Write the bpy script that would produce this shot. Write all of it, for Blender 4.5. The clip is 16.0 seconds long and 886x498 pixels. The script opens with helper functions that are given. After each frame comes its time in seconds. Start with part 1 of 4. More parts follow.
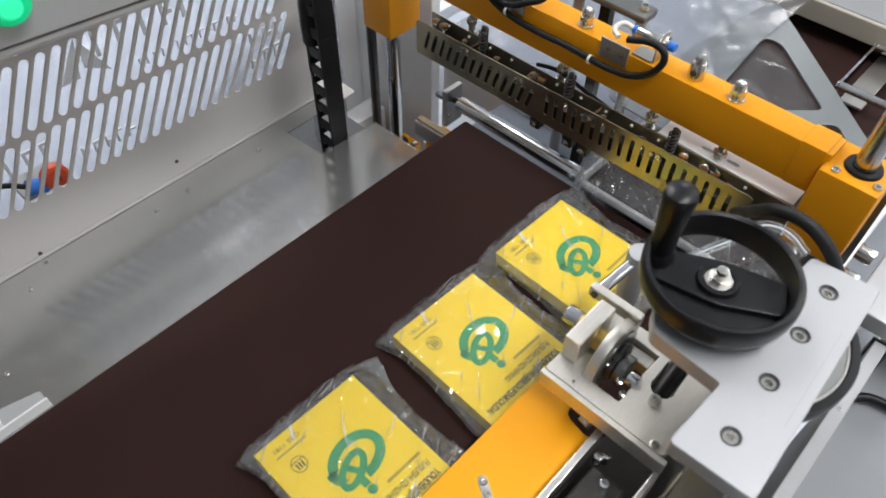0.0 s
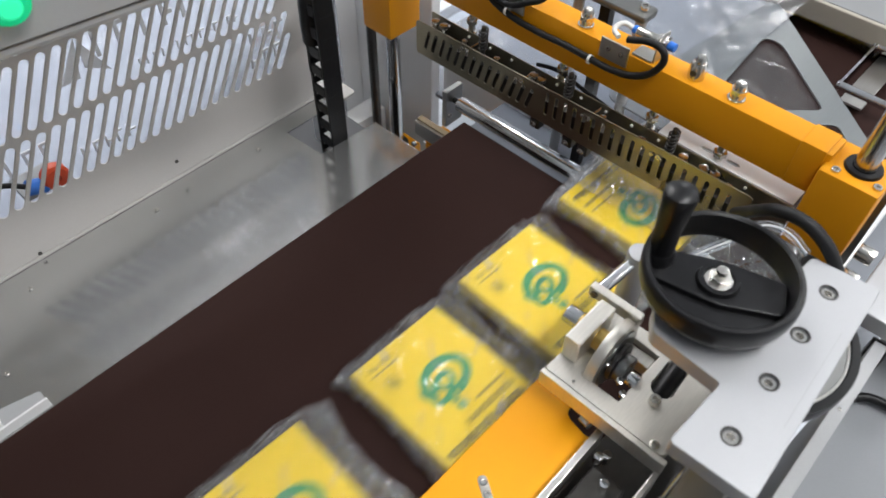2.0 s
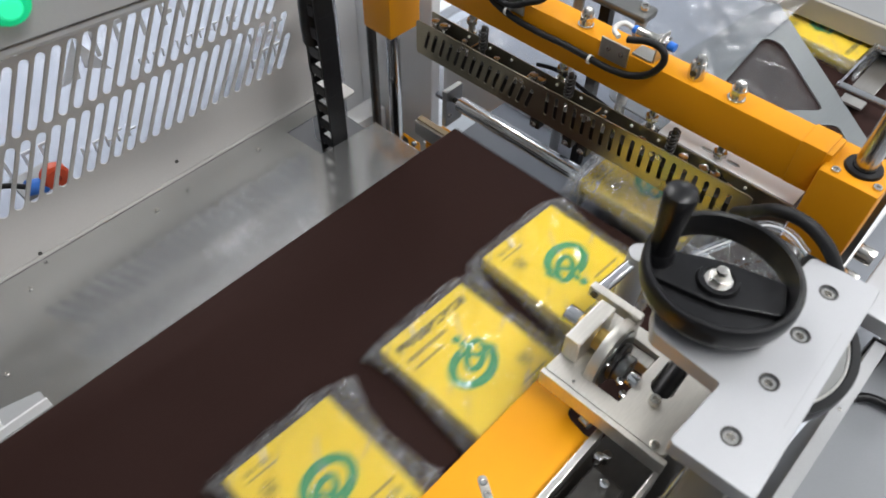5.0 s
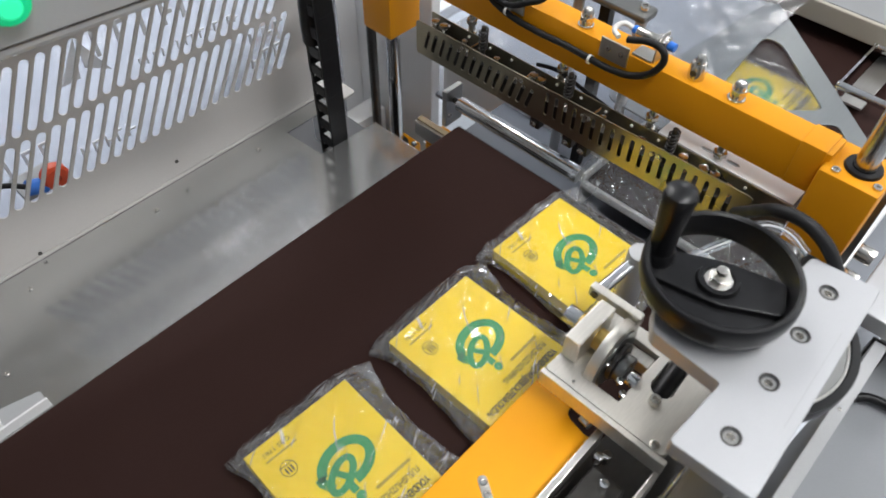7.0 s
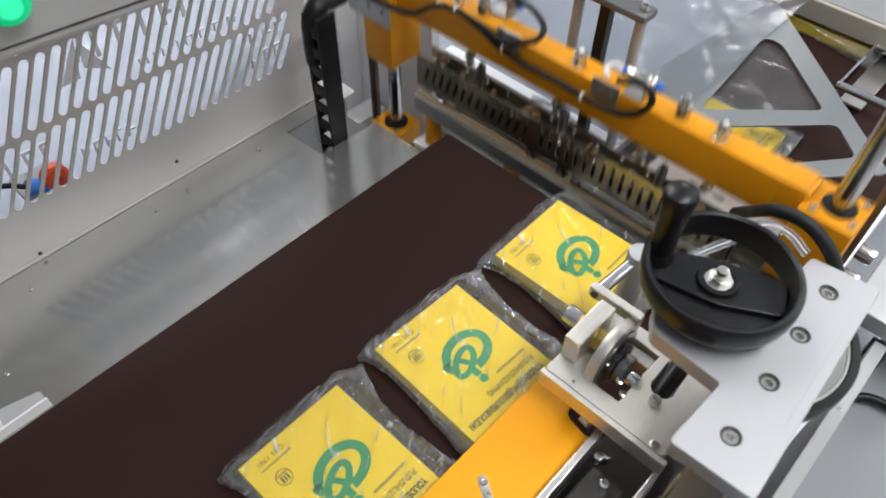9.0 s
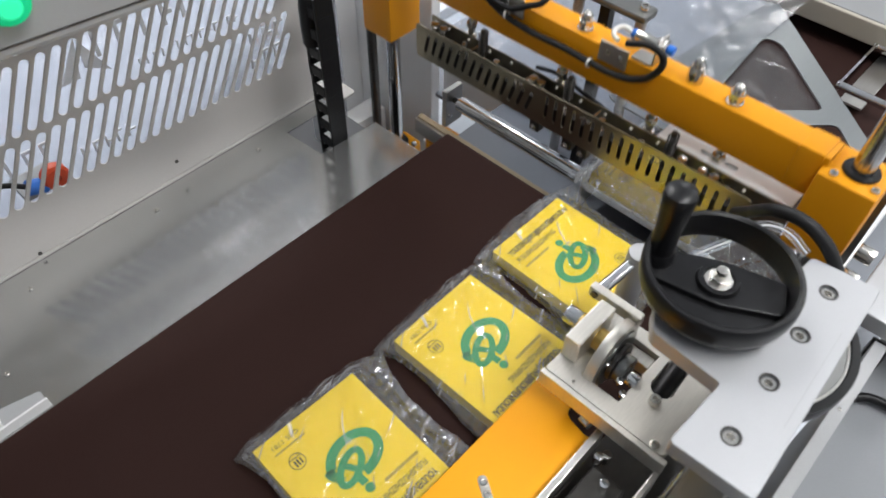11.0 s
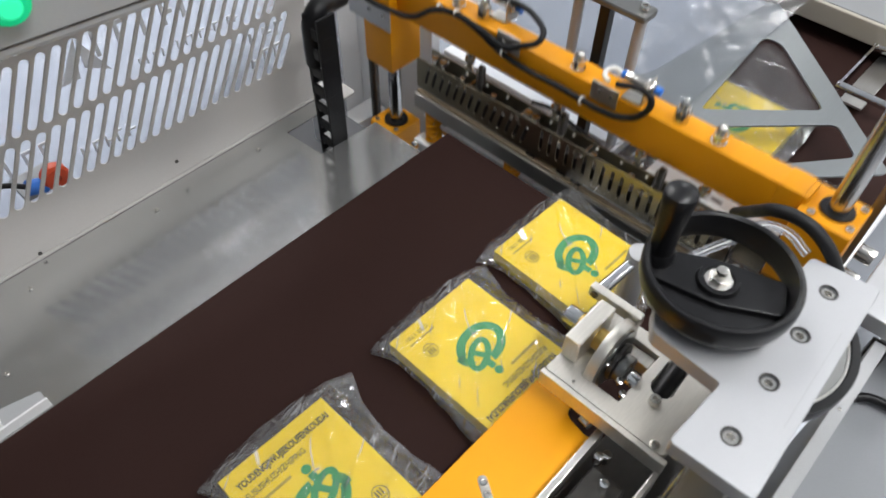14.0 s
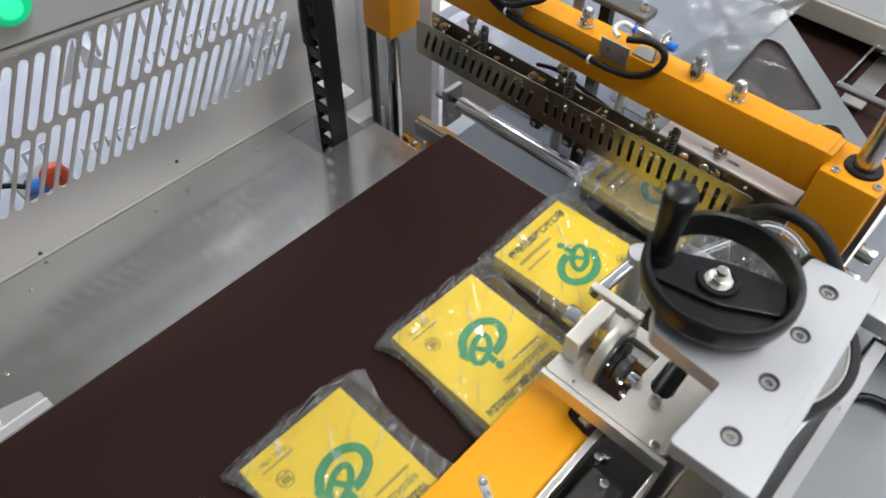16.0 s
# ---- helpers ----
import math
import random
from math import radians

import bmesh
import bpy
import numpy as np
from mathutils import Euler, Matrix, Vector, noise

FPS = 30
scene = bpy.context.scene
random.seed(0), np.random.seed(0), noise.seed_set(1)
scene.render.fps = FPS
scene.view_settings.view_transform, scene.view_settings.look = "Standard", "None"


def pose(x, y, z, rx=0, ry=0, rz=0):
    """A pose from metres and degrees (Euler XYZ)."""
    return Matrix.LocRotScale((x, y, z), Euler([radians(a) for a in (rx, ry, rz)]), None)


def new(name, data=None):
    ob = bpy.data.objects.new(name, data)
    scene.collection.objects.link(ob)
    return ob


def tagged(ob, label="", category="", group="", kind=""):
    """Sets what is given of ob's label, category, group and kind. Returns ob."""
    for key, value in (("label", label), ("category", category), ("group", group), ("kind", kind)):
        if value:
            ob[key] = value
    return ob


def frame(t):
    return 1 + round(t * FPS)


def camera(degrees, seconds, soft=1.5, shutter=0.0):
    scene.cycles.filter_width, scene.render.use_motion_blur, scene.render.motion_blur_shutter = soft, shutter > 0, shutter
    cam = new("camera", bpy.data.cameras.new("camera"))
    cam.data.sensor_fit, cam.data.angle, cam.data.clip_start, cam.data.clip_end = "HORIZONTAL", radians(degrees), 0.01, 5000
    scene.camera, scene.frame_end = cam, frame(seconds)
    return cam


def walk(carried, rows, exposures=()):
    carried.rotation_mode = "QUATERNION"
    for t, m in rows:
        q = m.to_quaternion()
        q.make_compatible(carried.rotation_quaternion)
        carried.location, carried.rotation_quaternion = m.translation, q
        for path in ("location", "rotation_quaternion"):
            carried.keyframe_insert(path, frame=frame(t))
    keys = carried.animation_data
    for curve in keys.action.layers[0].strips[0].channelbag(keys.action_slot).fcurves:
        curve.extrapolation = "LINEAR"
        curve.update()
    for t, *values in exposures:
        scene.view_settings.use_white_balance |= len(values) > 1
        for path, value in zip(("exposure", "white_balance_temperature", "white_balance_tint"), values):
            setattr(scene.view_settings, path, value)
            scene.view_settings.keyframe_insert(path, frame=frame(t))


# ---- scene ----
cam = camera(62.82, 16.0, soft=1.7, shutter=0.7)
CAM = pose(0, 0, 0.65, 40.0186, -0.8544, -46.6105)
cam.data.dof.use_dof, cam.data.dof.focus_distance, cam.data.dof.aperture_fstop = True, 0.86, 6.3
walk(cam, [(0, CAM), (16.0, CAM)], exposures=[(0, 0.0), (16.0, 0.0)])

# ---- light: a factory hall under assumed rows of linear lamps, some added as fill ----
world = bpy.data.worlds.new("world")
scene.world = world
world.use_nodes = True
world.node_tree.nodes["Background"].inputs[0].default_value = (0.8, 0.88, 1.0, 1)
world.node_tree.nodes["Background"].inputs[1].default_value = 0.05


def area_lamp(x, y, z, sx, sy, watts):
    d = bpy.data.lights.new("hall_light", "AREA")
    d.shape, d.size, d.size_y, d.energy, d.color = "RECTANGLE", sx, sy, watts, (1.0, 0.995, 0.995)
    new("hall_light", d).matrix_world = pose(x, y, z)


# unseen lamps; y -2.6 added to fill the panel, y past 3 the slots
LAMP_ROWS = [(1.0, 1.52), (0.5, -0.5), (5.4, 1.52), (3.3, -0.55), (1.0, -2.6), (3.3, -2.6), (1.0, 3.6), (3.3, 3.4)]
for lx, ly in LAMP_ROWS:
    area_lamp(lx, ly, 2.02, 1.5, 0.12, 28.5)


# ---- materials ----
def material(name, color, rough=0.5, metal=0.0, grain=0.0, scale=60.0, bump=0.0, stretch=(1, 1, 1), color2=None,
             blotch=0.0, coat=0.0, rough_var=0.08, spec=0.5):
    m = bpy.data.materials.new(name)
    m.use_nodes = True
    n, l = m.node_tree.nodes, m.node_tree.links
    b = n["Principled BSDF"]
    b.inputs["Roughness"].default_value, b.inputs["Metallic"].default_value = rough, metal
    b.inputs["Coat Weight"].default_value = coat
    b.inputs["Specular IOR Level"].default_value = spec
    tc, mp = n.new("ShaderNodeTexCoord"), n.new("ShaderNodeMapping")
    mp.inputs["Scale"].default_value = stretch
    l.new(tc.outputs["Object"], mp.inputs[0])
    fine, wide = n.new("ShaderNodeTexNoise"), n.new("ShaderNodeTexNoise")
    fine.inputs["Scale"].default_value, fine.inputs["Detail"].default_value = scale, 6
    wide.inputs["Scale"].default_value, wide.inputs["Detail"].default_value = 7, 4
    l.new(mp.outputs[0], fine.inputs["Vector"])
    l.new(tc.outputs["Object"], wide.inputs["Vector"])
    c2 = color2 or tuple(v * 0.7 for v in color)
    mix1, mix2 = n.new("ShaderNodeMix"), n.new("ShaderNodeMix")
    for mx, src, amount in ((mix1, fine, grain), (mix2, wide, blotch)):
        mx.data_type = "RGBA"
        mr = n.new("ShaderNodeMapRange")
        mr.inputs["From Min"].default_value, mr.inputs["From Max"].default_value = 0.35, 0.7
        mr.inputs["To Min"].default_value, mr.inputs["To Max"].default_value = 0, amount
        l.new(src.outputs[0], mr.inputs[0])
        l.new(mr.outputs[0], mx.inputs[0])
    mix1.inputs[6].default_value, mix1.inputs[7].default_value = (*color, 1), (*c2, 1)
    l.new(mix1.outputs[2], mix2.inputs[6])
    mix2.inputs[7].default_value = (*c2, 1)
    l.new(mix2.outputs[2], b.inputs["Base Color"])
    rr = n.new("ShaderNodeMapRange")
    rr.inputs["To Min"].default_value, rr.inputs["To Max"].default_value = max(rough - rough_var, 0.02), min(rough + rough_var, 1)
    l.new(wide.outputs[0], rr.inputs[0])
    l.new(rr.outputs[0], b.inputs["Roughness"])
    if bump:
        bp = n.new("ShaderNodeBump")
        bp.inputs["Strength"].default_value, bp.inputs["Distance"].default_value = bump, 0.001
        l.new(fine.outputs[0], bp.inputs["Height"])
        l.new(bp.outputs[0], b.inputs["Normal"])
    return m


ORANGE = material("orange_paint", (0.70, 0.285, 0.003), 0.45, grain=0.12, scale=350, bump=0.12, blotch=0.12, color2=(0.60, 0.235, 0.003), spec=0.25)
ORANGE_PLATE = material("orange_sheet_paint", (0.95, 0.40, 0.004), 0.42, grain=0.1, scale=400, bump=0.08, blotch=0.1, color2=(0.9, 0.34, 0.003), spec=0.3)
STEEL = material("brushed_steel", (0.56, 0.545, 0.515), 0.34, 1.0, grain=0.25, scale=30, bump=0.1, stretch=(1, 40, 40), blotch=0.15)
DECK = material("brushed_deck_steel", (0.53, 0.53, 0.52), 0.16, 0.86, grain=0.14, scale=26, bump=0.01, stretch=(1, 45, 45), blotch=0.06, rough_var=0.03)
MILLED = material("milled_steel", (0.70, 0.67, 0.61), 0.42, 0.85, grain=0.3, scale=80, bump=0.1, stretch=(1, 8, 1), blotch=0.2)
CHROME = material("chrome", (0.78, 0.78, 0.78), 0.09, 1.0, grain=0.1, scale=40, blotch=0.1, rough_var=0.04)
ROLLER_STEEL = material("ground_roller_steel", (0.70, 0.70, 0.70), 0.2, 1.0, grain=0.15, scale=60, bump=0.03, stretch=(30, 1, 30), blotch=0.1)
POST_STEEL = material("polished_post_steel", (0.46, 0.46, 0.46), 0.2, 1.0, grain=0.15, scale=60, bump=0.03, stretch=(30, 30, 1), blotch=0.12)
ZINC = material("zinc_plating", (0.66, 0.64, 0.60), 0.22, 1.0, grain=0.2, scale=200, blotch=0.2)
GUNMETAL = material("dull_dark_steel", (0.26, 0.26, 0.255), 0.36, 1.0, grain=0.25, scale=60, bump=0.08, blotch=0.2)
BRASS = material("brass", (0.68, 0.46, 0.14), 0.28, 1.0, grain=0.2, scale=150, blotch=0.2)
GREY_PAINT = material("grey_powder_coat", (0.36, 0.365, 0.37), 0.5, grain=0.12, scale=500, bump=0.15, blotch=0.1)
PANEL_PAINT = material("panel_paint", (0.485, 0.468, 0.45), 0.48, grain=0.1, scale=500, bump=0.12, blotch=0.14)
# grey darkened to stand for the little light under the deck cutout
SHADED_GREY = material("inner_shade_grey", (0.11, 0.112, 0.118), 0.55, grain=0.12, scale=300, bump=0.08, blotch=0.2)
BODY_PAINT = material("body_paint", (0.215, 0.222, 0.238), 0.5, grain=0.1, scale=450, bump=0.12, blotch=0.12)
TRAY_GREY = material("tray_plastic", (0.21, 0.225, 0.255), 0.45, grain=0.1, scale=300, bump=0.05, blotch=0.12)
COVER_PAINT = material("cover_paint", (0.205, 0.21, 0.216), 0.5, grain=0.08, scale=500, bump=0.12, blotch=0.08)
FORMER = material("dull_former_steel", (0.29, 0.305, 0.31), 0.42, 1.0, grain=0.2, scale=30, bump=0.06, stretch=(1, 30, 30), blotch=0.15)
WHITE_PAINT = material("white_powder_coat", (0.80, 0.80, 0.80), 0.5, grain=0.08, scale=500, bump=0.12, blotch=0.08)
ALU = material("anodised_aluminium", (0.42, 0.425, 0.438), 0.42, 0.3, grain=0.08, scale=500, bump=0.06, blotch=0.06)
BLACK = material("black_plastic", (0.007, 0.007, 0.008), 0.33, grain=0.3, scale=300, bump=0.12, blotch=0.2, color2=(0.014, 0.014, 0.015), spec=0.3)
RUBBER = material("black_cable_sheath", (0.007, 0.007, 0.008), 0.5, grain=0.3, scale=200, bump=0.15, blotch=0.2, color2=(0.014, 0.014, 0.015), spec=0.3)
DARK = material("dark_oiled_steel", (0.10, 0.095, 0.09), 0.38, 0.9, grain=0.4, scale=120, bump=0.15, blotch=0.4)
BELT = material("brown_belt", (0.0275, 0.0135, 0.0116), 0.62, grain=0.35, scale=900, bump=0.2, blotch=0.25, color2=(0.035, 0.018, 0.0152), spec=0.07)
YELLOW = material("yellow_carton", (0.86, 0.66, 0.012), 0.45, grain=0.06, scale=250, bump=0.05, blotch=0.06, color2=(0.80, 0.60, 0.01), spec=0.3)
PAPER_SIDE = material("yellow_paper_layers", (0.80, 0.60, 0.03), 0.7, grain=0.6, scale=40, bump=0.4, stretch=(1, 1, 60), color2=(0.55, 0.40, 0.03))
GREEN = material("green_print", (0.035, 0.33, 0.12), 0.45, grain=0.1, scale=300)
INK = material("dark_print", (0.06, 0.06, 0.025), 0.5, grain=0.2, scale=300)
INK_PALE = material("pale_print", (0.42, 0.33, 0.03), 0.5, grain=0.2, scale=300)
GOLD_STEEL = material("perforated_guard_steel", (0.37, 0.335, 0.25), 0.30, 1.0, grain=0.25, scale=30, bump=0.08, stretch=(40, 1, 40), blotch=0.25)
BLUE = material("blue_plastic", (0.02, 0.16, 0.62), 0.35, blotch=0.1)
RED = material("red_plastic", (0.62, 0.07, 0.02), 0.35, blotch=0.1)
TAN = material("tan_silicone", (0.40, 0.31, 0.20), 0.6, grain=0.2, scale=200, bump=0.1, blotch=0.3)
NYLON = material("white_nylon", (0.72, 0.71, 0.67), 0.45, blotch=0.1)
FLOOR = material("hall_floor_paint", (0.66, 0.70, 0.75), 0.35, grain=0.2, scale=20, bump=0.05, blotch=0.3)
CEILING = material("hall_ceiling_paint", (0.74, 0.75, 0.76), 0.7, grain=0.1, scale=30, blotch=0.15)
WALL = material("hall_wall_paint", (0.62, 0.63, 0.64), 0.7, grain=0.1, scale=30, blotch=0.1)
# beige of the front lip, darkened to paint in its shaded side
LIP_SHADED_BEIGE = material("shaded_lip_beige", (0.34, 0.31, 0.26), 0.55, grain=0.1, scale=300, blotch=0.12)
TABLE_WHITE = material("backdrop_table_white", (0.60, 0.63, 0.69), 0.4, grain=0.05, scale=80, blotch=0.05)
LETTER = material("grey_lettering", (0.72, 0.74, 0.77), 0.5, blotch=0.1)


def film_material(name, gloss, haze, tint, rough, slope=0.0, cell=60.0, stretch=(1, 4, 1), turn=0.6, sharp=0.07, white=0.0):
    """Clear film: see-through with a sheen, drawn into long thin folds whose steepness is slope; white paints glint
    streaks along them.
    """
    m = bpy.data.materials.new(name)
    m.use_nodes = True
    n, l = m.node_tree.nodes, m.node_tree.links
    n.remove(n["Principled BSDF"])
    tr, gl, df = n.new("ShaderNodeBsdfTransparent"), n.new("ShaderNodeBsdfGlossy"), n.new("ShaderNodeBsdfDiffuse")
    tr.inputs[0].default_value = (*tint, 1)
    gl.inputs[0].default_value, gl.inputs["Roughness"].default_value = (1, 1, 1, 1), rough
    df.inputs[0].default_value = (0.93, 0.94, 0.95, 1)
    fr, mu = n.new("ShaderNodeFresnel"), n.new("ShaderNodeMath")
    fr.inputs[0].default_value = 1.45
    mu.operation, mu.inputs[1].default_value = "MULTIPLY", gloss
    if slope:
        tc, warp = n.new("ShaderNodeTexCoord"), n.new("ShaderNodeTexNoise")
        warp.inputs["Scale"].default_value, warp.inputs["Detail"].default_value = 22, 2
        l.new(tc.outputs["Object"], warp.inputs["Vector"])
        amount, bent = n.new("ShaderNodeVectorMath"), n.new("ShaderNodeVectorMath")
        amount.operation, bent.operation = "SCALE", "ADD"
        amount.inputs["Scale"].default_value = 0.014
        l.new(warp.outputs["Color"], amount.inputs[0])
        l.new(tc.outputs["Object"], bent.inputs[0])
        l.new(amount.outputs[0], bent.inputs[1])
        last, first = None, None
        for angle, size, share in ((turn, cell, 1.0), (turn + 1.15, cell * 1.7, 0.6)):
            mp, vo, bp = n.new("ShaderNodeMapping"), n.new("ShaderNodeTexVoronoi"), n.new("ShaderNodeBump")
            mp.vector_type = "TEXTURE"
            mp.inputs["Rotation"].default_value = (0, 0, angle)
            mp.inputs["Scale"].default_value = (stretch[1], stretch[0], 1)
            vo.feature, vo.voronoi_dimensions = "DISTANCE_TO_EDGE", "2D"
            vo.inputs["Scale"].default_value = size
            bp.inputs["Strength"].default_value, bp.inputs["Distance"].default_value = 1.0, share * slope / size
            l.new(bent.outputs[0], mp.inputs[0])
            l.new(mp.outputs[0], vo.inputs["Vector"])
            fold = n.new("ShaderNodeMapRange")
            fold.inputs["From Max"].default_value, fold.inputs["To Max"].default_value = sharp, sharp
            l.new(vo.outputs["Distance"], fold.inputs[0])
            l.new(fold.outputs[0], bp.inputs["Height"])
            if last is not None:
                l.new(last.outputs[0], bp.inputs["Normal"])
            last, first = bp, first or vo
        l.new(last.outputs[0], gl.inputs["Normal"])
        l.new(last.outputs[0], fr.inputs["Normal"])
    l.new(fr.outputs[0], mu.inputs[0])
    hz, mx = n.new("ShaderNodeMixShader"), n.new("ShaderNodeMixShader")
    hz.inputs[0].default_value = haze
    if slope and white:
        # glints painted in: white scatter in broken streaks along the sharpest folds
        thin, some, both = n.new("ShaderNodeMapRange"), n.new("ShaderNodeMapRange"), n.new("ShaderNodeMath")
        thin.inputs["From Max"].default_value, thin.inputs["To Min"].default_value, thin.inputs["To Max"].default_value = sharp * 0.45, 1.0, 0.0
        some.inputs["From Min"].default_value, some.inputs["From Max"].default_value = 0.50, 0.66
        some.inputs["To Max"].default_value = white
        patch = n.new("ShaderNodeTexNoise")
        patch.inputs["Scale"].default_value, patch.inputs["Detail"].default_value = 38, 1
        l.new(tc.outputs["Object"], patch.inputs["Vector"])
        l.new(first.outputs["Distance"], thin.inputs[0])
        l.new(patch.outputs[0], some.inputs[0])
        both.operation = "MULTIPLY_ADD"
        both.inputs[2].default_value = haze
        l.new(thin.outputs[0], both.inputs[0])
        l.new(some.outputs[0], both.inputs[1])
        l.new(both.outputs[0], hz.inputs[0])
    l.new(tr.outputs[0], hz.inputs[1])
    l.new(df.outputs[0], hz.inputs[2])
    l.new(mu.outputs[0], mx.inputs[0])
    l.new(hz.outputs[0], mx.inputs[1])
    l.new(gl.outputs[0], mx.inputs[2])
    l.new(mx.outputs[0], n["Material Output"].inputs[0])
    return m


# the last value sets how strongly glint streaks are painted along the folds
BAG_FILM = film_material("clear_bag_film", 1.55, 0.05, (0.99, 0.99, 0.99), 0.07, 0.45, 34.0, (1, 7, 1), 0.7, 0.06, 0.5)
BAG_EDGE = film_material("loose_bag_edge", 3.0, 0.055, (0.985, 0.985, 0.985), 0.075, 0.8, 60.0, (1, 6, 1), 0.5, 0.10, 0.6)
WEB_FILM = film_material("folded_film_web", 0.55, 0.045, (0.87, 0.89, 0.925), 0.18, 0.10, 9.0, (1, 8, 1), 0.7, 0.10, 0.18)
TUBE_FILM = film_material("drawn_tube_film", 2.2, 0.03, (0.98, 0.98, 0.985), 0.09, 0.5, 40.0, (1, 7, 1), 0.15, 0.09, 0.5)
PANE = film_material("clear_pane", 0.8, 0.05, (0.86, 0.88, 0.92), 0.05)


def glow(name, color, strength):
    m = bpy.data.materials.new(name)
    m.use_nodes = True
    b = m.node_tree.nodes["Principled BSDF"]
    b.inputs["Base Color"].default_value = (*color, 1)
    b.inputs["Emission Color"].default_value = (*color, 1)
    b.inputs["Emission Strength"].default_value = strength
    return m


LAMP_GLOW = glow("lamp_diffuser", (0.97, 0.99, 1.0), 6.0)
GREEN_GLOW = glow("green_button_lens", (0.0, 0.38, 0.16), 0.9)
GREEN_LENS = glow("bright_green_lens", (0.02, 0.60, 0.28), 1.0)


# ---- mesh helpers ----
import collections


def part(name, bm, mat, parent=None, label="", smooth=False, local=False):
    me = bpy.data.meshes.new(name)
    bm.to_mesh(me)
    bm.free()
    me.materials.append(mat)
    if smooth:
        me.polygons.foreach_set("use_smooth", [True] * len(me.polygons))
        me.set_sharp_from_angle(angle=radians(40))
    ob = new(name, me)
    ob.parent = parent
    if parent is not None and parent.type == "EMPTY" and not local:
        ob.matrix_parent_inverse = parent.matrix_world.inverted()
    if label:
        tagged(ob, label)
    return ob


def thing(name, label, category, x=0, y=0, z=0, group="", rz=0):
    e = new(name)
    e.empty_display_size = 0.02
    e.matrix_world = pose(x, y, z, 0, 0, rz)
    return tagged(e, label, category, group)


def box(bm, x0, x1, y0, y1, z0, z1, bevel=0.0, turn=None):
    r = bmesh.ops.create_cube(bm, size=1)
    vs = r["verts"]
    m = Matrix.Translation(((x0 + x1) / 2, (y0 + y1) / 2, (z0 + z1) / 2)) @ Matrix.Diagonal((x1 - x0, y1 - y0, z1 - z0, 1))
    bmesh.ops.transform(bm, matrix=m, verts=vs)
    if bevel:
        es = list({e for v in vs for e in v.link_edges})
        g = bmesh.ops.bevel(bm, geom=es, offset=bevel, segments=2, profile=0.6, affect="EDGES")
        vs = list({v for f in g["faces"] for v in f.verts} | {v for v in vs if v.is_valid})
    if turn:
        bmesh.ops.transform(bm, matrix=turn, verts=vs)
    return bm


def boxed(*a, **k):
    return box(bmesh.new(), *a, **k)


def cyl(bm, p0, p1, r0, r1=None, seg=24, bevel=0.0):
    p0, p1 = Vector(p0), Vector(p1)
    d = p1 - p0
    m = Matrix.Translation((p0 + p1) / 2) @ d.to_track_quat("Z", "Y").to_matrix().to_4x4()
    r = bmesh.ops.create_cone(bm, cap_ends=True, segments=seg, radius1=r0, radius2=r0 if r1 is None else r1, depth=d.length, matrix=m)
    if bevel:
        es = [e for e in {e for v in r["verts"] for e in v.link_edges} if any(len(f.verts) > 4 for f in e.link_faces)]
        bmesh.ops.bevel(bm, geom=es, offset=bevel, segments=2, profile=0.6, affect="EDGES")
    return bm


def cyled(*a, **k):
    return cyl(bmesh.new(), *a, **k)


def lathe(bm, profile, m=None, seg=32):
    """A turned body: (radius, height) pairs round z."""
    rings = []
    for r, z in profile:
        rings.append([bm.verts.new((r * math.cos(2 * math.pi * i / seg), r * math.sin(2 * math.pi * i / seg), z)) for i in range(seg)])
    fs = []
    for a, b in zip(rings, rings[1:]):
        for i in range(seg):
            fs.append(bm.faces.new((a[i], a[(i + 1) % seg], b[(i + 1) % seg], b[i])))
    for ring in (rings[0], rings[-1]):
        if profile[0] != profile[-1]:
            fs.append(bm.faces.new(ring))
    bmesh.ops.recalc_face_normals(bm, faces=fs)
    if m is not None:
        bmesh.ops.transform(bm, matrix=m, verts=[v for ring in rings for v in ring])
    return bm


def turned(profile, m=None, seg=32):
    return lathe(bmesh.new(), profile, m, seg)


def tube(points, radius, seg=10, closed=False):
    """A round hose along a smooth curve through points."""
    c = bpy.data.curves.new("tube", "CURVE")
    c.dimensions, c.bevel_depth, c.bevel_resolution, c.resolution_u, c.use_fill_caps = "3D", radius, 3, 8, True
    s = c.splines.new("BEZIER")
    s.bezier_points.add(len(points) - 1)
    for b, p in zip(s.bezier_points, points):
        b.co, b.handle_left_type, b.handle_right_type = p, "AUTO", "AUTO"
    s.use_cyclic_u = closed
    return curve_mesh(c)


def curve_mesh(c):
    ob = bpy.data.objects.new("temporary", c)
    scene.collection.objects.link(ob)
    me = bpy.data.meshes.new_from_object(ob.evaluated_get(bpy.context.evaluated_depsgraph_get()))
    bm = bmesh.new()
    bm.from_mesh(me)
    bpy.data.objects.remove(ob)
    bpy.data.meshes.remove(me)
    return bm


def sheet(outer, holes, thick, m=None, bevel=0.0):
    """A plate with holes, drawn flat in x, y and thickened both ways."""
    c = bpy.data.curves.new("sheet", "CURVE")
    c.dimensions, c.fill_mode, c.extrude, c.bevel_depth = "2D", "BOTH", thick / 2 - bevel, bevel
    for loop in (outer, *holes):
        s = c.splines.new("POLY")
        s.points.add(len(loop) - 1)
        for p, q in zip(s.points, loop):
            p.co = (q[0], q[1], 0, 1)
        s.use_cyclic_u = True
    bm = curve_mesh(c)
    bmesh.ops.remove_doubles(bm, verts=bm.verts, dist=1e-6)
    if m is not None:
        bmesh.ops.transform(bm, matrix=m, verts=bm.verts)
    return bm


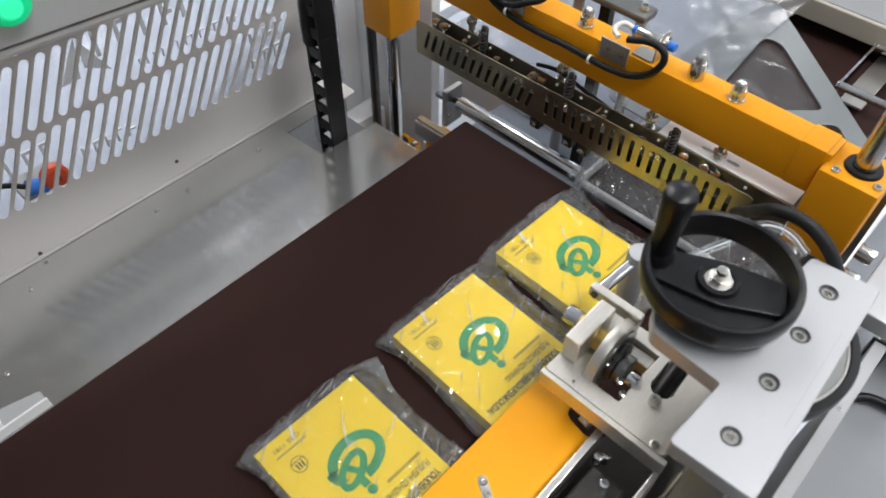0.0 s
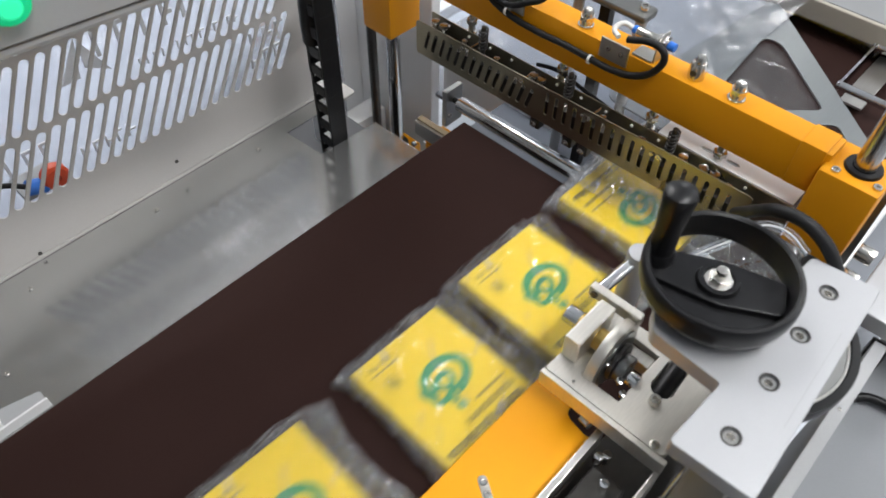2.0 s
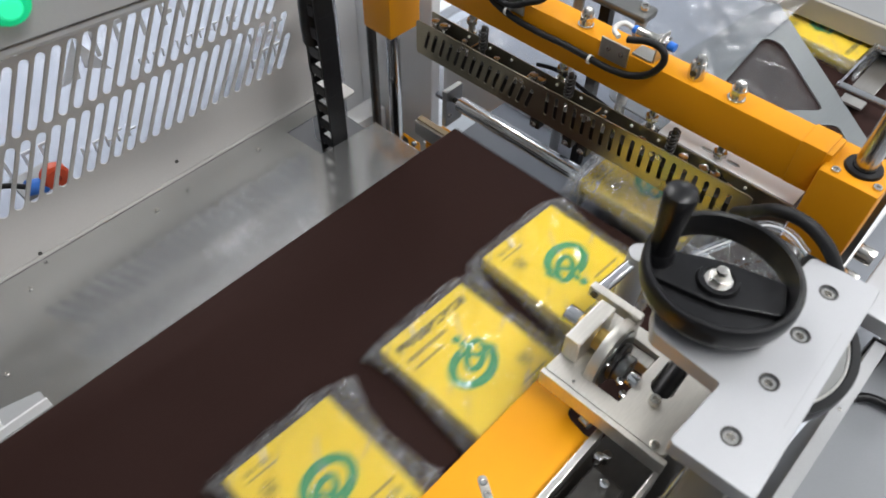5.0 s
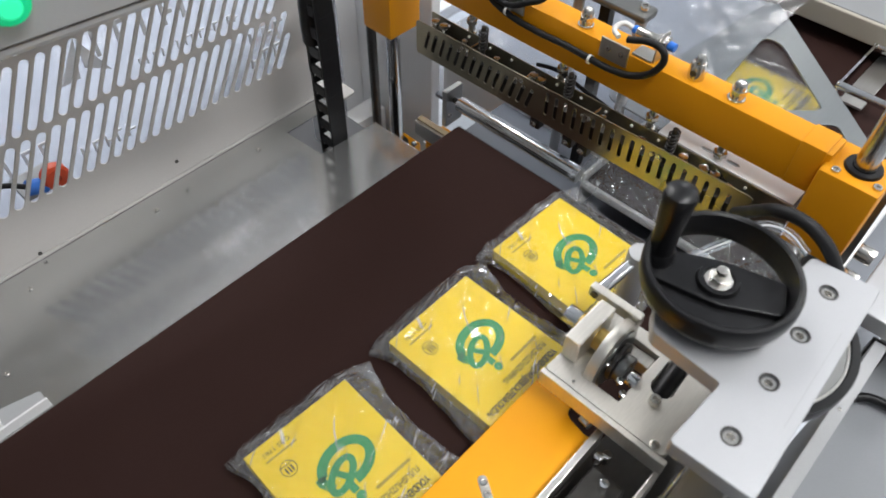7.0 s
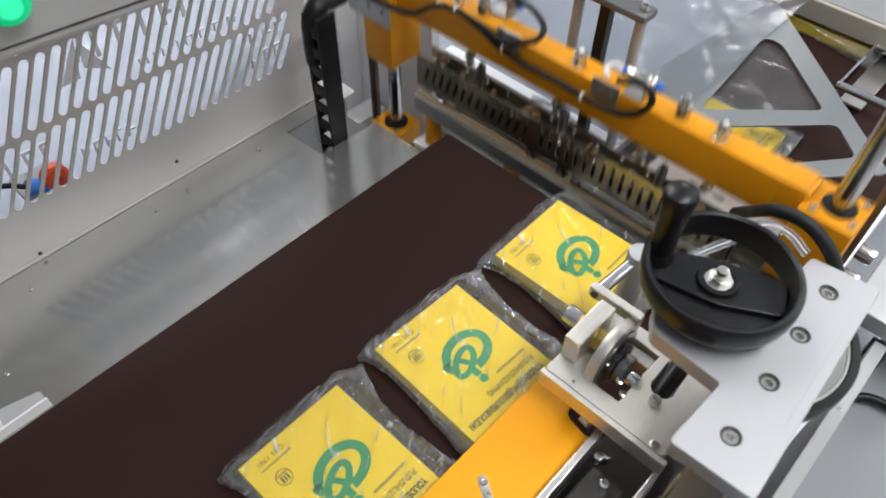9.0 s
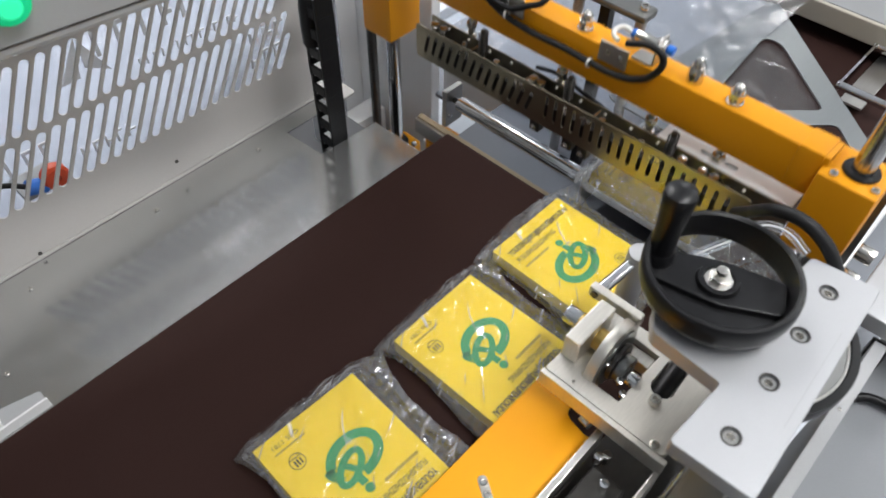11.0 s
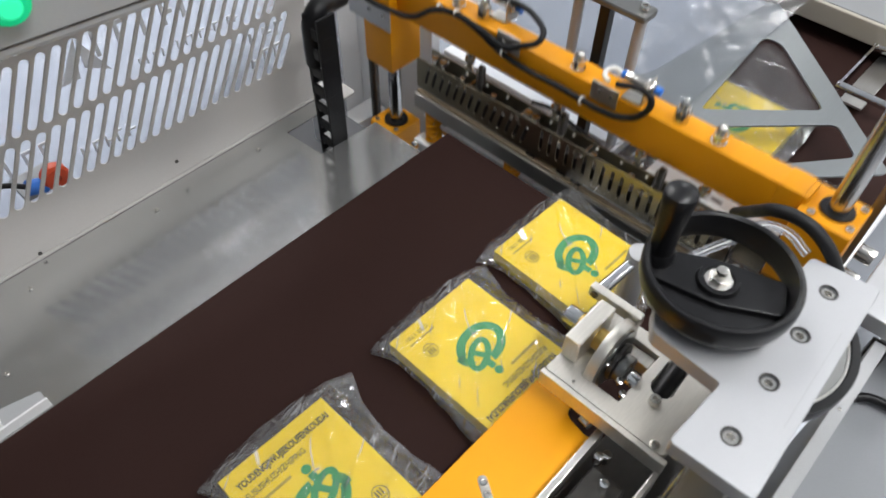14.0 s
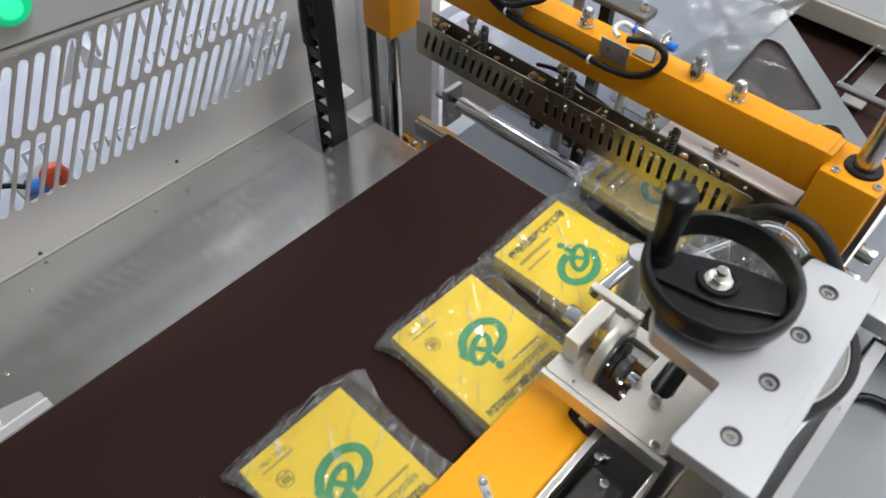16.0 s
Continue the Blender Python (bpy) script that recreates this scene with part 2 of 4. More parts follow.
def slot(x0, y0, x1, y1, r, n=6):
    """The outline of a long hole with round ends."""
    a = math.atan2(y1 - y0, x1 - x0)
    pts = [(x1 + r * math.cos(a - math.pi / 2 + math.pi * i / n), y1 + r * math.sin(a - math.pi / 2 + math.pi * i / n)) for i in range(n + 1)]
    return pts + [(x0 + r * math.cos(a + math.pi / 2 + math.pi * i / n), y0 + r * math.sin(a + math.pi / 2 + math.pi * i / n)) for i in range(n + 1)]


def rounded(pts, r, n=4):
    """A polygon with its corners rounded."""
    out = []
    for i, p in enumerate(pts):
        p, a, b = Vector(p), Vector(pts[i - 1]), Vector(pts[(i + 1) % len(pts)])
        s, e = p + (a - p).normalized() * r, p + (b - p).normalized() * r
        for k in range(n + 1):
            t = k / n
            out.append(tuple(s * (1 - t) ** 2 + p * 2 * t * (1 - t) + e * t * t))
    return out


# drawing planes: panel x along X, y up; guard x along -Y, y up
XZ = Matrix(((1, 0, 0, 0), (0, 0, -1, 0), (0, 1, 0, 0), (0, 0, 0, 1)))
YZ = Matrix(((0, 0, 1, 0), (1, 0, 0, 0), (0, 1, 0, 0), (0, 0, 0, 1)))


def move(x, y, z):
    return Matrix.Translation((x, y, z))


def text_bm(words, size, m, bold=0.0, width=0.0):
    c = bpy.data.curves.new("words", "FONT")
    c.body, c.size, c.extrude, c.offset, c.resolution_u = words, size, 0.0, bold, 2
    c.align_x, c.align_y = "LEFT", "BOTTOM_BASELINE"
    bm = curve_mesh(c)
    if width:
        m = m @ Matrix.Diagonal((width / max(v.co.x for v in bm.verts), 1, 1, 1))
    bmesh.ops.transform(bm, matrix=m, verts=bm.verts)
    return bm


def creases(x, y, lines):
    """Heights of thin ridges: each line is x, y, direction, half length, half width, height, bow."""
    z = np.zeros_like(x)
    for cx, cy, a, half, wide, high, bow in lines:
        u = (x - cx) * math.cos(a) + (y - cy) * math.sin(a)
        v = (y - cy) * math.cos(a) - (x - cx) * math.sin(a) + bow * u * u
        z += high * np.exp(-np.abs(v / wide) ** 1.6) * np.clip(1 - (u / half) ** 2, 0, 1)
    return z


def ripple(x, y, rnd, size, n=7):
    """A smooth uneven surface between about -1 and 1, with swells of the given size."""
    z = np.zeros_like(x)
    for _ in range(n):
        a, k, p = rnd.uniform(0, math.pi), rnd.uniform(0.6, 1.5) * 2 * math.pi / size, rnd.uniform(0, 6.3)
        z += np.sin(k * (x * math.cos(a) + y * math.sin(a)) + p + 0.8 * np.sin(k * 0.45 * (y - x) + 2 * p))
    return z / n


def grid_part(name, x, y, z, mat, parent, label="", keep=None, second=None, edge=None):
    """A smooth sheet from arrays of x, y, z; keep and edge mark the faces that stay and those of the second material."""
    nu, nw = x.shape
    at = np.arange(nu * nw).reshape(nu, nw)
    quads = np.stack((at[:-1, :-1], at[1:, :-1], at[1:, 1:], at[:-1, 1:]), -1).reshape(-1, 4)
    if keep is not None:
        quads = quads[keep[:-1, :-1].ravel()]
    me = bpy.data.meshes.new(name)
    me.from_pydata(np.stack((x, y, z), -1).reshape(-1, 3).tolist(), [], quads.tolist())
    me.materials.append(mat)
    if second is not None:
        me.materials.append(second)
        marks = edge[:-1, :-1].ravel() if keep is None else edge[:-1, :-1].ravel()[keep[:-1, :-1].ravel()]
        me.polygons.foreach_set("material_index", marks.astype(np.int32))
    me.polygons.foreach_set("use_smooth", np.ones(len(me.polygons), dtype=bool))
    ob = new(name, me)
    ob.parent = parent
    if label:
        tagged(ob, label)
    return ob


def cap_screw(parent, x, y, z, r=0.0045, h=0.004, axis=None, mat=None):
    """A socket cap screw head with its hexagon socket, pointing up or along axis."""
    t = move(x, y, z) @ ((Vector(axis).to_track_quat("Z", "Y").to_matrix().to_4x4()) if axis else Matrix())
    bm = lathe(bmesh.new(), [(r, 0), (r, h * 0.85), (r * 0.9, h), (r * 0.52, h), (r * 0.5, h * 0.4), (0.0001, h * 0.4)], t, 18)
    return part("screw", bm, mat or ZINC, parent, smooth=True)


def hex_nut(bm, x, y, z, r, h):
    return cyl(bm, (x, y, z), (x, y, z + h), r, seg=6, bevel=r * 0.08)


# ---- the hall round the machine ----
def structure(name, bm, mat, label, smooth=False):
    return tagged(part(name, bm, mat, None, label, smooth), kind="structure")


structure("floor", boxed(-5, 7, -5, 6, -1.0, -0.95), FLOOR, "grey painted factory hall floor")
structure("wall_north", boxed(-5, 7, 6, 6.1, -1.0, 2.3), WALL, "plain white factory hall wall")
structure("wall_south", boxed(-5, 7, -5.1, -5, -1.0, 2.3), WALL, "plain white factory hall wall")
structure("wall_east", boxed(7, 7.1, -5, 6, -1.0, 2.3), WALL, "plain white factory hall wall")
structure("wall_west", boxed(-5.1, -5, -5, 6, -1.0, 2.3), WALL, "plain white factory hall wall")
structure("ceiling", boxed(-5.1, 7.1, -5.1, 6.1, 2.3, 2.4), CEILING, "plain light grey hall ceiling")


def linear_lamp(x, y):
    t = thing("ceiling_lamp", "added white linear ceiling lamp with a glowing diffuser, out of view", "lamp", x, y, 2.05, "linear lamps of the hall")
    part("housing", boxed(x - 0.78, x + 0.78, y - 0.13, y + 0.13, 2.08, 2.12, 0.006), WHITE_PAINT, t)
    part("diffuser", boxed(x - 0.75, x + 0.75, y - 0.11, y + 0.11, 2.05, 2.08, 0.008), LAMP_GLOW, t, "glowing white diffuser")
    for dx in (-0.5, 0.5):
        part("hanger", cyled((x + dx, y, 2.12), (x + dx, y, 2.3), 0.004, seg=8), ZINC, t)


for lx, ly in LAMP_ROWS:
    linear_lamp(lx, ly)


# ---- guard panel with slanted slots ----
def guard_panel():
    t = thing("guard_panel", "beige-grey perforated metal guard panel with slanted slots", "panel", 0.1, 0.694, 0.0)
    holes = []
    for row, z0 in ((0, 0.0756), (1, 0.1568), (2, 0.2380), (3, 0.3192), (4, 0.4004)):
        n = 25
        for i in range(n):
            x = 0.4360 - 0.01681 * i
            top = z0 + (0.0345 if i == 0 else 0.0648)
            x1 = x + (top - z0) * 0.56
            if x > 0.045 and x1 < 0.482:
                holes.append(slot(x, z0, x1, top, 0.0053))
    # upper part is unseen, raised to block lamps from the deck's reflection
    outer = [(-0.5, 0.0), (0.486, 0.0), (0.486, 0.85), (-0.5, 0.85)]
    part("perforated_sheet", sheet(outer, holes, 0.0024, move(0, 0.694, 0) @ XZ), PANEL_PAINT, t)
    part("bottom_flange", boxed(-0.5, 0.486, 0.6905, 0.6928, -0.0035, 0.0012, 0.0006), PANEL_PAINT, t)
    part("end_flange", boxed(0.4865, 0.489, 0.6945, 0.72, 0.0, 0.85, 0.0006), PANEL_PAINT, t)
    for x, z in ((0.262, 0.022), (0.075, 0.004)):
        part("rivet", cyled((x, 0.6925, z), (x, 0.6915, z), 0.0024, seg=12), DARK, t)
    return t


guard_panel()


def outer_door():
    """The clear door of the machine behind the guard, with its lettering seen from behind."""
    t = thing("machine_door", "clear plastic machine door with grey lettering seen from behind", "door", 0.2, 0.80, -0.05)
    part("pane", boxed(-0.5, 0.62, 0.800, 0.804, -0.2, 0.42), PANE, t, "clear plastic pane").visible_shadow = False
    rnd = random.Random(4)
    for z, x0, x1, h in ((0.128, 0.255, 0.40, 0.034), (0.09, 0.30, 0.45, 0.012), (0.040, 0.46, 0.525, 0.022), (0.006, 0.455, 0.51, 0.022), (0.03, 0.08, 0.17, 0.026), (0.005, 0.19, 0.26, 0.018)):
        x = x0
        while x < x1:
            w = rnd.uniform(0.45, 0.7) * h
            kind = rnd.randrange(3)
            part("letter_bar", boxed(x, x + h * 0.14, 0.7965, 0.799, z, z + h), LETTER, t)
            if kind:
                part("letter_bar", boxed(x + h * 0.15, x + w, 0.7965, 0.799, z + h * (0.84 if kind == 1 else 0.4), z + h * (1.0 if kind == 1 else 0.55)), LETTER, t)
            x += w + h * 0.35
    tri = bmesh.new()
    for p in (((0.203, 0.112), (0.236, 0.163), (0.226, 0.112)), ((0.238, 0.160), (0.265, 0.106), (0.236, 0.122))):
        a = [tri.verts.new((x, y, z)) for y in (0.7965, 0.799) for x, z in p]
        tri.faces.new(a[:3]), tri.faces.new(a[3:])
        for i in range(3):
            j = (i + 1) % 3
            tri.faces.new((a[i], a[j], a[3 + j], a[3 + i]))
    bmesh.ops.recalc_face_normals(tri, faces=tri.faces)
    part("emblem", tri, LETTER, t, "plain grey triangular emblem")
    fr = thing("door_frame", "white door frame of the machine cabinet", "frame", 0.0, 0.815, -0.9)
    part("lower_rail", boxed(-0.6, 0.70, 0.79, 0.83, -0.26, -0.20, 0.002), WHITE_PAINT, fr)
    part("lower_sheet", boxed(-0.6, 0.70, 0.80, 0.82, -0.945, -0.26), WHITE_PAINT, fr)


outer_door()
# made-up white table, set here to show bright through the guard slots
tb = thing("slot_backdrop_table", "white table added behind the guard slots to brighten them", "table", 0.5, 1.6, -0.95)
part("backdrop_top", boxed(-1.2, 1.6, 1.0, 2.6, -0.29, -0.26, 0.003), TABLE_WHITE, tb, "smooth white top of the added backdrop")
for x in (-1.1, 1.5):
    for y in (1.1, 2.5):
        part("leg", boxed(x - 0.03, x + 0.03, y - 0.03, y + 0.03, -0.95, -0.29, 0.002), WHITE_PAINT, tb)


def power_plug():
    t = thing("cable_connector", "blue and orange-red cable connector behind the guard panel", "connector", 0.12, 0.752, 0.03)
    part("plug_body", cyled((0.106, 0.75, 0.046), (0.127, 0.75, 0.038), 0.0095, seg=20, bevel=0.002), BLUE, t, "blue plastic plug", True)
    part("socket", turned([(0.005, 0.0), (0.005, 0.013), (0.013, 0.013), (0.0158, 0.010), (0.0158, 0.0), (0.005, 0.0)], move(0.139, 0.752, 0.046) @ pose(0, 0, 0, 90, 0, 0), 28), RED, t, "orange-red plastic socket", True)
    part("collar", cyled((0.1465, 0.75, 0.048), (0.153, 0.75, 0.050), 0.009, seg=20, bevel=0.001), BLUE, t, "", True)
    part("cable", tube([(0.107, 0.75, 0.048), (0.09, 0.75, 0.062), (0.06, 0.75, 0.075), (0.02, 0.752, 0.08), (-0.1, 0.755, 0.06)], 0.0032), RUBBER, t, "black cable", True)
    part("bracket", boxed(0.10, 0.15, 0.7585, 0.7985, 0.02, 0.03, 0.001), GREY_PAINT, t)


power_plug()


# ---- steel deck beside the belt ----
def steel_deck():
    t = thing("side_deck", "brushed stainless steel deck beside the conveyor belt", "deck", 0.1, 0.6, -0.005)
    outer = [(-0.5, 0.507), (0.505, 0.507), (0.505, 0.594), (0.413, 0.597), (0.408, 0.664), (0.486, 0.664), (0.486, 0.76), (-0.5, 0.76)]
    part("deck_sheet", sheet(outer, [], 0.003, move(0, 0, -0.0055)), DECK, t)
    part("folded_edge", boxed(-0.5, 0.505, 0.5045, 0.5068, -0.03, -0.004, 0.0005), DECK, t)
    part("end_fold", boxed(0.5055, 0.5075, 0.507, 0.594, -0.10, -0.004, 0.0005), DECK, t)
    for x, y in ((0.207, 0.664), (0.361, 0.664), (0.044, 0.66), (-0.024, 0.575)):
        cap_screw(t, x, y, -0.004, 0.003, 0.0016)
    # sheet below the cutout, coloured dark to paint in the shade there
    part("shaded_under_sheet", boxed(0.36, 0.56, 0.599, 0.79, -0.104, -0.100), SHADED_GREY, t)
    b = thing("corner_bracket", "white and grey corner bracket on the steel deck", "bracket", -0.04, 0.52, -0.004)
    part("angle", boxed(-0.30, -0.009, 0.5085, 0.511, -0.0038, 0.010, 0.0008), WHITE_PAINT, b)
    part("foot", sheet(rounded([(-0.30, 0.5115), (-0.012, 0.5115), (-0.010, 0.531), (-0.045, 0.540), (-0.30, 0.540)], 0.003), [], 0.002, move(0, 0, -0.0028)), GREY_PAINT, b)
    part("block", boxed(-0.30, -0.052, 0.5116, 0.534, -0.0015, 0.014, 0.001), WHITE_PAINT, b)


steel_deck()


# ---- conveyor belts ----
def belt_body(x0, x1, y0, y1, r, top=0.0):
    """An endless belt with round noses, its upper run at height top."""
    prof = [(x0 + r - r * math.sin(math.pi * i / 10), top - r + r * math.cos(math.pi * i / 10)) for i in range(11)]
    prof += [(x1 - r + r * math.sin(math.pi * i / 10), top - r - r * math.cos(math.pi * i / 10)) for i in range(11)]
    bm = bmesh.new()
    rings = [[bm.verts.new((x, y, z)) for x, z in prof] for y in (y0, y1)]
    for i in range(len(prof)):
        j = (i + 1) % len(prof)
        bm.faces.new((rings[0][i], rings[0][j], rings[1][j], rings[1][i]))
    bm.faces.new(rings[0]), bm.faces.new(rings[1])
    bmesh.ops.recalc_face_normals(bm, faces=bm.faces)
    return bm


belt = thing("discharge_belt", "smooth dark brown conveyor belt carrying wrapped packs", "conveyor belt", 0.0, 0.30, -0.02)
part("belt", belt_body(-0.75, 0.597, 0.085, 0.5035, 0.009), BELT, belt, "", True)
part("slider_bed", boxed(-0.74, 0.575, 0.09, 0.50, -0.0155, -0.0025), DARK, belt)
infeed = thing("infeed_belt", "dark brown infeed conveyor belt under the film", "conveyor belt", 1.0, 0.18, -0.02)
part("belt", belt_body(0.6135, 2.2, 0.03, 0.315, 0.010), BELT, infeed, "", True)
part("nose_bar", boxed(0.6070, 0.6125, 0.06, 0.316, -0.010, 0.0012, 0.001), WHITE_PAINT, infeed, "white nose bar", True)
part("side_rail", boxed(0.612, 2.2, 0.3175, 0.3215, -0.05, 0.010, 0.001), WHITE_PAINT, infeed)
part("side_rail", boxed(0.615, 2.2, 0.015, 0.027, -0.05, 0.002, 0.001), WHITE_PAINT, infeed)

# base under the sealing gap and the machine body below
structure("machine_base", boxed(-0.5, 0.70, -0.03, 0.795, -0.5, -0.48), DARK, "dark base sheet inside the machine")
structure("lower_tray", boxed(0.612, 1.3, -0.06, 0.548, -0.085, -0.075), TRAY_GREY, "light grey tray under the sealing gap")


def chrome_roller():
    t = thing("guide_roller", "chrome guide roller across the sealing gap", "roller", 0.628, 0.3, -0.01)
    part("shaft", cyled((0.622, 0.330, -0.008), (0.622, 0.541, -0.008), 0.0112, seg=32, bevel=0.001), ROLLER_STEEL, t, "", True)
    part("journal", cyled((0.622, 0.541, -0.008), (0.622, 0.556, -0.008), 0.004, seg=16), DARK, t, "", True)
    part("bearing_plate", boxed(0.606, 0.64, 0.553, 0.561, -0.05, 0.012, 0.001), STEEL, t)
    cap_screw(t, 0.612, 0.5525, -0.03, 0.004, 0.003, (0, -1, 0))
    cap_screw(t, 0.545, 0.556, -0.043, 0.004, 0.004, (-1, 0, 0))


chrome_roller()


# ---- posts and frame ----
def guide_post(x, y, r, z0, z1, label, mat):
    t = thing("guide_post", label, "post", x, y, z0, "guide posts of the sealing head")
    part("rod", cyled((x, y, z0), (x, y, z1), r, seg=32), mat, t, "", True)
    part("foot_flange", cyled((x, y, z0), (x, y, z0 + 0.008), r * 1.9, seg=24, bevel=0.001), STEEL, t, "", True)


guide_post(0.635, 0.6905, 0.0105, -0.40, 0.36, "thick polished steel guide post of the sealing head", POST_STEEL)
guide_post(0.635, 0.0485, 0.0105, -0.40, 0.60, "thick polished steel guide post of the sealing head", POST_STEEL)
guide_post(0.662, 0.770, 0.008, -0.40, 0.36, "thin dark steel guide post beside the chrome post", DARK)

fr = thing("frame_column", "light grey painted frame column behind the guide posts", "column", 0.72, 0.78, -0.95)
# column and cabinet plate are also raised out of view to block lamps
part("column_face", boxed(0.71, 0.73, 0.682, 0.92, -0.94, 0.85, 0.003), WHITE_PAINT, fr)
part("column_side", boxed(0.625, 0.709, 0.86, 0.875, -0.94, 0.85, 0.002), WHITE_PAINT, fr)
fr = thing("frame_plate", "white painted cabinet plate past the guard panel", "plate", 0.51, 0.72, -0.02)
part("plate", boxed(0.492, 0.52, 0.700, 0.722, -0.94, 0.85, 0.004), WHITE_PAINT, fr)
part("lip", sheet(rounded([(0.4895, 0.660), (0.530, 0.660), (0.530, 0.6985), (0.4895, 0.6985)], 0.006), [], 0.004, move(0, 0, -0.002)), PANEL_PAINT, fr)


# ---- sealing head: the carriage that rides on the posts ----
def acorn_nut(parent, x, y, z):
    bm = lathe(bmesh.new(), [(0.0092, 0), (0.0092, 0.002), (0.0075, 0.0022), (0.0072, 0.007)], move(x, y, z), 24)
    n = part("threaded_post", bm, ZINC, parent, "zinc-plated post with an acorn nut", True)
    b2 = hex_nut(bmesh.new(), x, y, z + 0.007, 0.0085, 0.006)
    part("nut", b2, ZINC, n)
    b3 = lathe(bmesh.new(), [(0.0066, 0), (0.0064, 0.004), (0.005, 0.0075), (0.0025, 0.0095), (0.0004, 0.01)], move(x, y, z + 0.013), 20)
    part("dome", b3, ZINC, n, "", True)


def spring(x, y, z0, z1, r, wire, turns):
    pts = [(x + r * math.cos(2 * math.pi * i / 8), y + r * math.sin(2 * math.pi * i / 8), z0 + (z1 - z0) * i / (8 * turns)) for i in range(8 * turns + 1)]
    return tube(pts, wire)


def sensor(parent, y, x=0.636, z=0.212):
    """A threaded proximity sensor with a blue tip on an angle bracket."""
    s = part("proximity_sensor", cyled((x, y + 0.020, z), (x, y - 0.018, z), 0.0055, seg=20, bevel=0.0006), ZINC, parent, "threaded steel sensor with blue ends", True)
    part("sensing_tip", cyled((x, y - 0.018, z), (x, y - 0.026, z), 0.005, seg=20, bevel=0.0008), BLUE, s, "blue plastic tip", True)
    part("rear_cap", cyled((x, y + 0.020, z), (x, y + 0.025, z), 0.0048, seg=20, bevel=0.0006), BLUE, s, "blue plastic cap", True)
    for dy in (-0.006, -0.0125):
        part("lock_nut", cyled((x, y + dy, z), (x, y + dy - 0.0035, z), 0.0095, seg=6, bevel=0.0006), ZINC, s)
    bm = boxed(x - 0.012, x + 0.010, y - 0.0122, y - 0.010, 0.1925, z + 0.010, 0.0006)
    box(bm, x - 0.014, x + 0.006, y - 0.0102, y + 0.014, 0.1925, 0.195, 0.0006)
    br = part("sensor_bracket", bm, STEEL, s, "bent steel bracket")
    part("lead", tube([(x, y + 0.025, z), (x - 0.004, y + 0.036, z + 0.004), (x - 0.014, y + 0.040, z), (x - 0.021, y + 0.030, z - 0.002)], 0.0028), NYLON, s, "white cable lead", True)


carriage = thing("sealing_head", "orange sealing head beam with perforated guard, on two posts", "sealing head", 0.635, 0.37, 0.05)
part("beam", boxed(0.620, 0.653, 0.075, 0.663, 0.140, 0.192, 0.0022), ORANGE, carriage, "orange painted square beam", True)
part("end_plate", boxed(0.6188, 0.6535, 0.0805, 0.106, 0.141, 0.1935, 0.0012), ORANGE, carriage, "", True)
lb = part("left_slide_block", boxed(0.605, 0.665, 0.662, 0.719, 0.046, 0.188, 0.0028), ORANGE, carriage, "orange slide block", True)
rb = part("right_slide_block", boxed(0.605, 0.663, 0.022, 0.079, 0.085, 0.184, 0.0028), ORANGE, carriage, "orange slide block", True)
for blk, y, z in ((lb, 0.6905, 0.188), (rb, 0.0485, 0.184)):
    part("bushing", turned([(0.0112, 0), (0.0112, 0.003), (0.017, 0.003), (0.018, 0.0005), (0.018, 0)], move(0.635, y, z + 0.0002), 28), BLACK, blk, "black slide bushing", True)
    for dx, dy in ((-0.022, 0.018), (0.018, -0.020), (-0.018, -0.020)):
        cap_screw(blk, 0.635 + dx, y + dy, z, 0.0042, 0.003)
part("cable_plate", boxed(0.6015, 0.6045, 0.660, 0.745, 0.118, 0.152, 0.0008), STEEL, carriage, "bent steel cable bracket")
for y in (0.672, 0.700):
    cap_screw(carriage, 0.6014, y, 0.141, 0.0034, 0.0022, (-1, 0, 0))

# perforated front guard, back plate and the seal bar between them
holes = []
for i in range(34):
    y = 0.5765 - 0.01325 * i
    if i == 14:
        continue
    holes.append(slot(y + 0.0035, 0.0815, y - 0.0035, 0.1065, 0.0028, 5) if i < 14 else slot(y, 0.0865, y, 0.1140, 0.0027, 5))
outer = rounded([(0.596, 0.0675), (0.596, 0.1165), (0.117, 0.1265), (0.117, 0.0735)], 0.005)
part("front_guard", sheet(outer, holes, 0.0016, move(0.592, 0, 0) @ YZ), GOLD_STEEL, carriage, "bright steel guard with a row of slots")
part("back_guard", boxed(0.6165, 0.6183, 0.082, 0.592, 0.070, 0.1185, 0.0005), GOLD_STEEL, carriage, "plain steel back plate")
part("seal_bar", boxed(0.5975, 0.6115, 0.115, 0.590, 0.0712, 0.098, 0.0012), DARK, carriage, "dark heated seal bar")
for i in range(26):
    y = 0.575 - 0.0178 * i
    h = 0.0095 if i % 3 else 0.016
    bm = cyled((0.6045, y, 0.098), (0.6045, y, 0.098 + h), 0.0026 if i % 3 else 0.0042, seg=12, bevel=0.0004)
    if i % 3 == 0:
        hex_nut(bm, 0.6045, y, 0.0985, 0.0066, 0.004)
    part("bolt", bm, ZINC, carriage, "", True)
for y in (0.417, 0.318, 0.505, 0.225):
    part("standoff", cyled((0.5935, y, 0.1135), (0.6165, y, 0.1135), 0.0023, seg=12), ZINC, carriage, "", True)
    cap_screw(carriage, 0.5912, y, 0.1135, 0.0036, 0.002, (-1, 0, 0))
    cap_screw(carriage, 0.5912, y + 0.009, 0.1125, 0.0026, 0.0016, (-1, 0, 0))
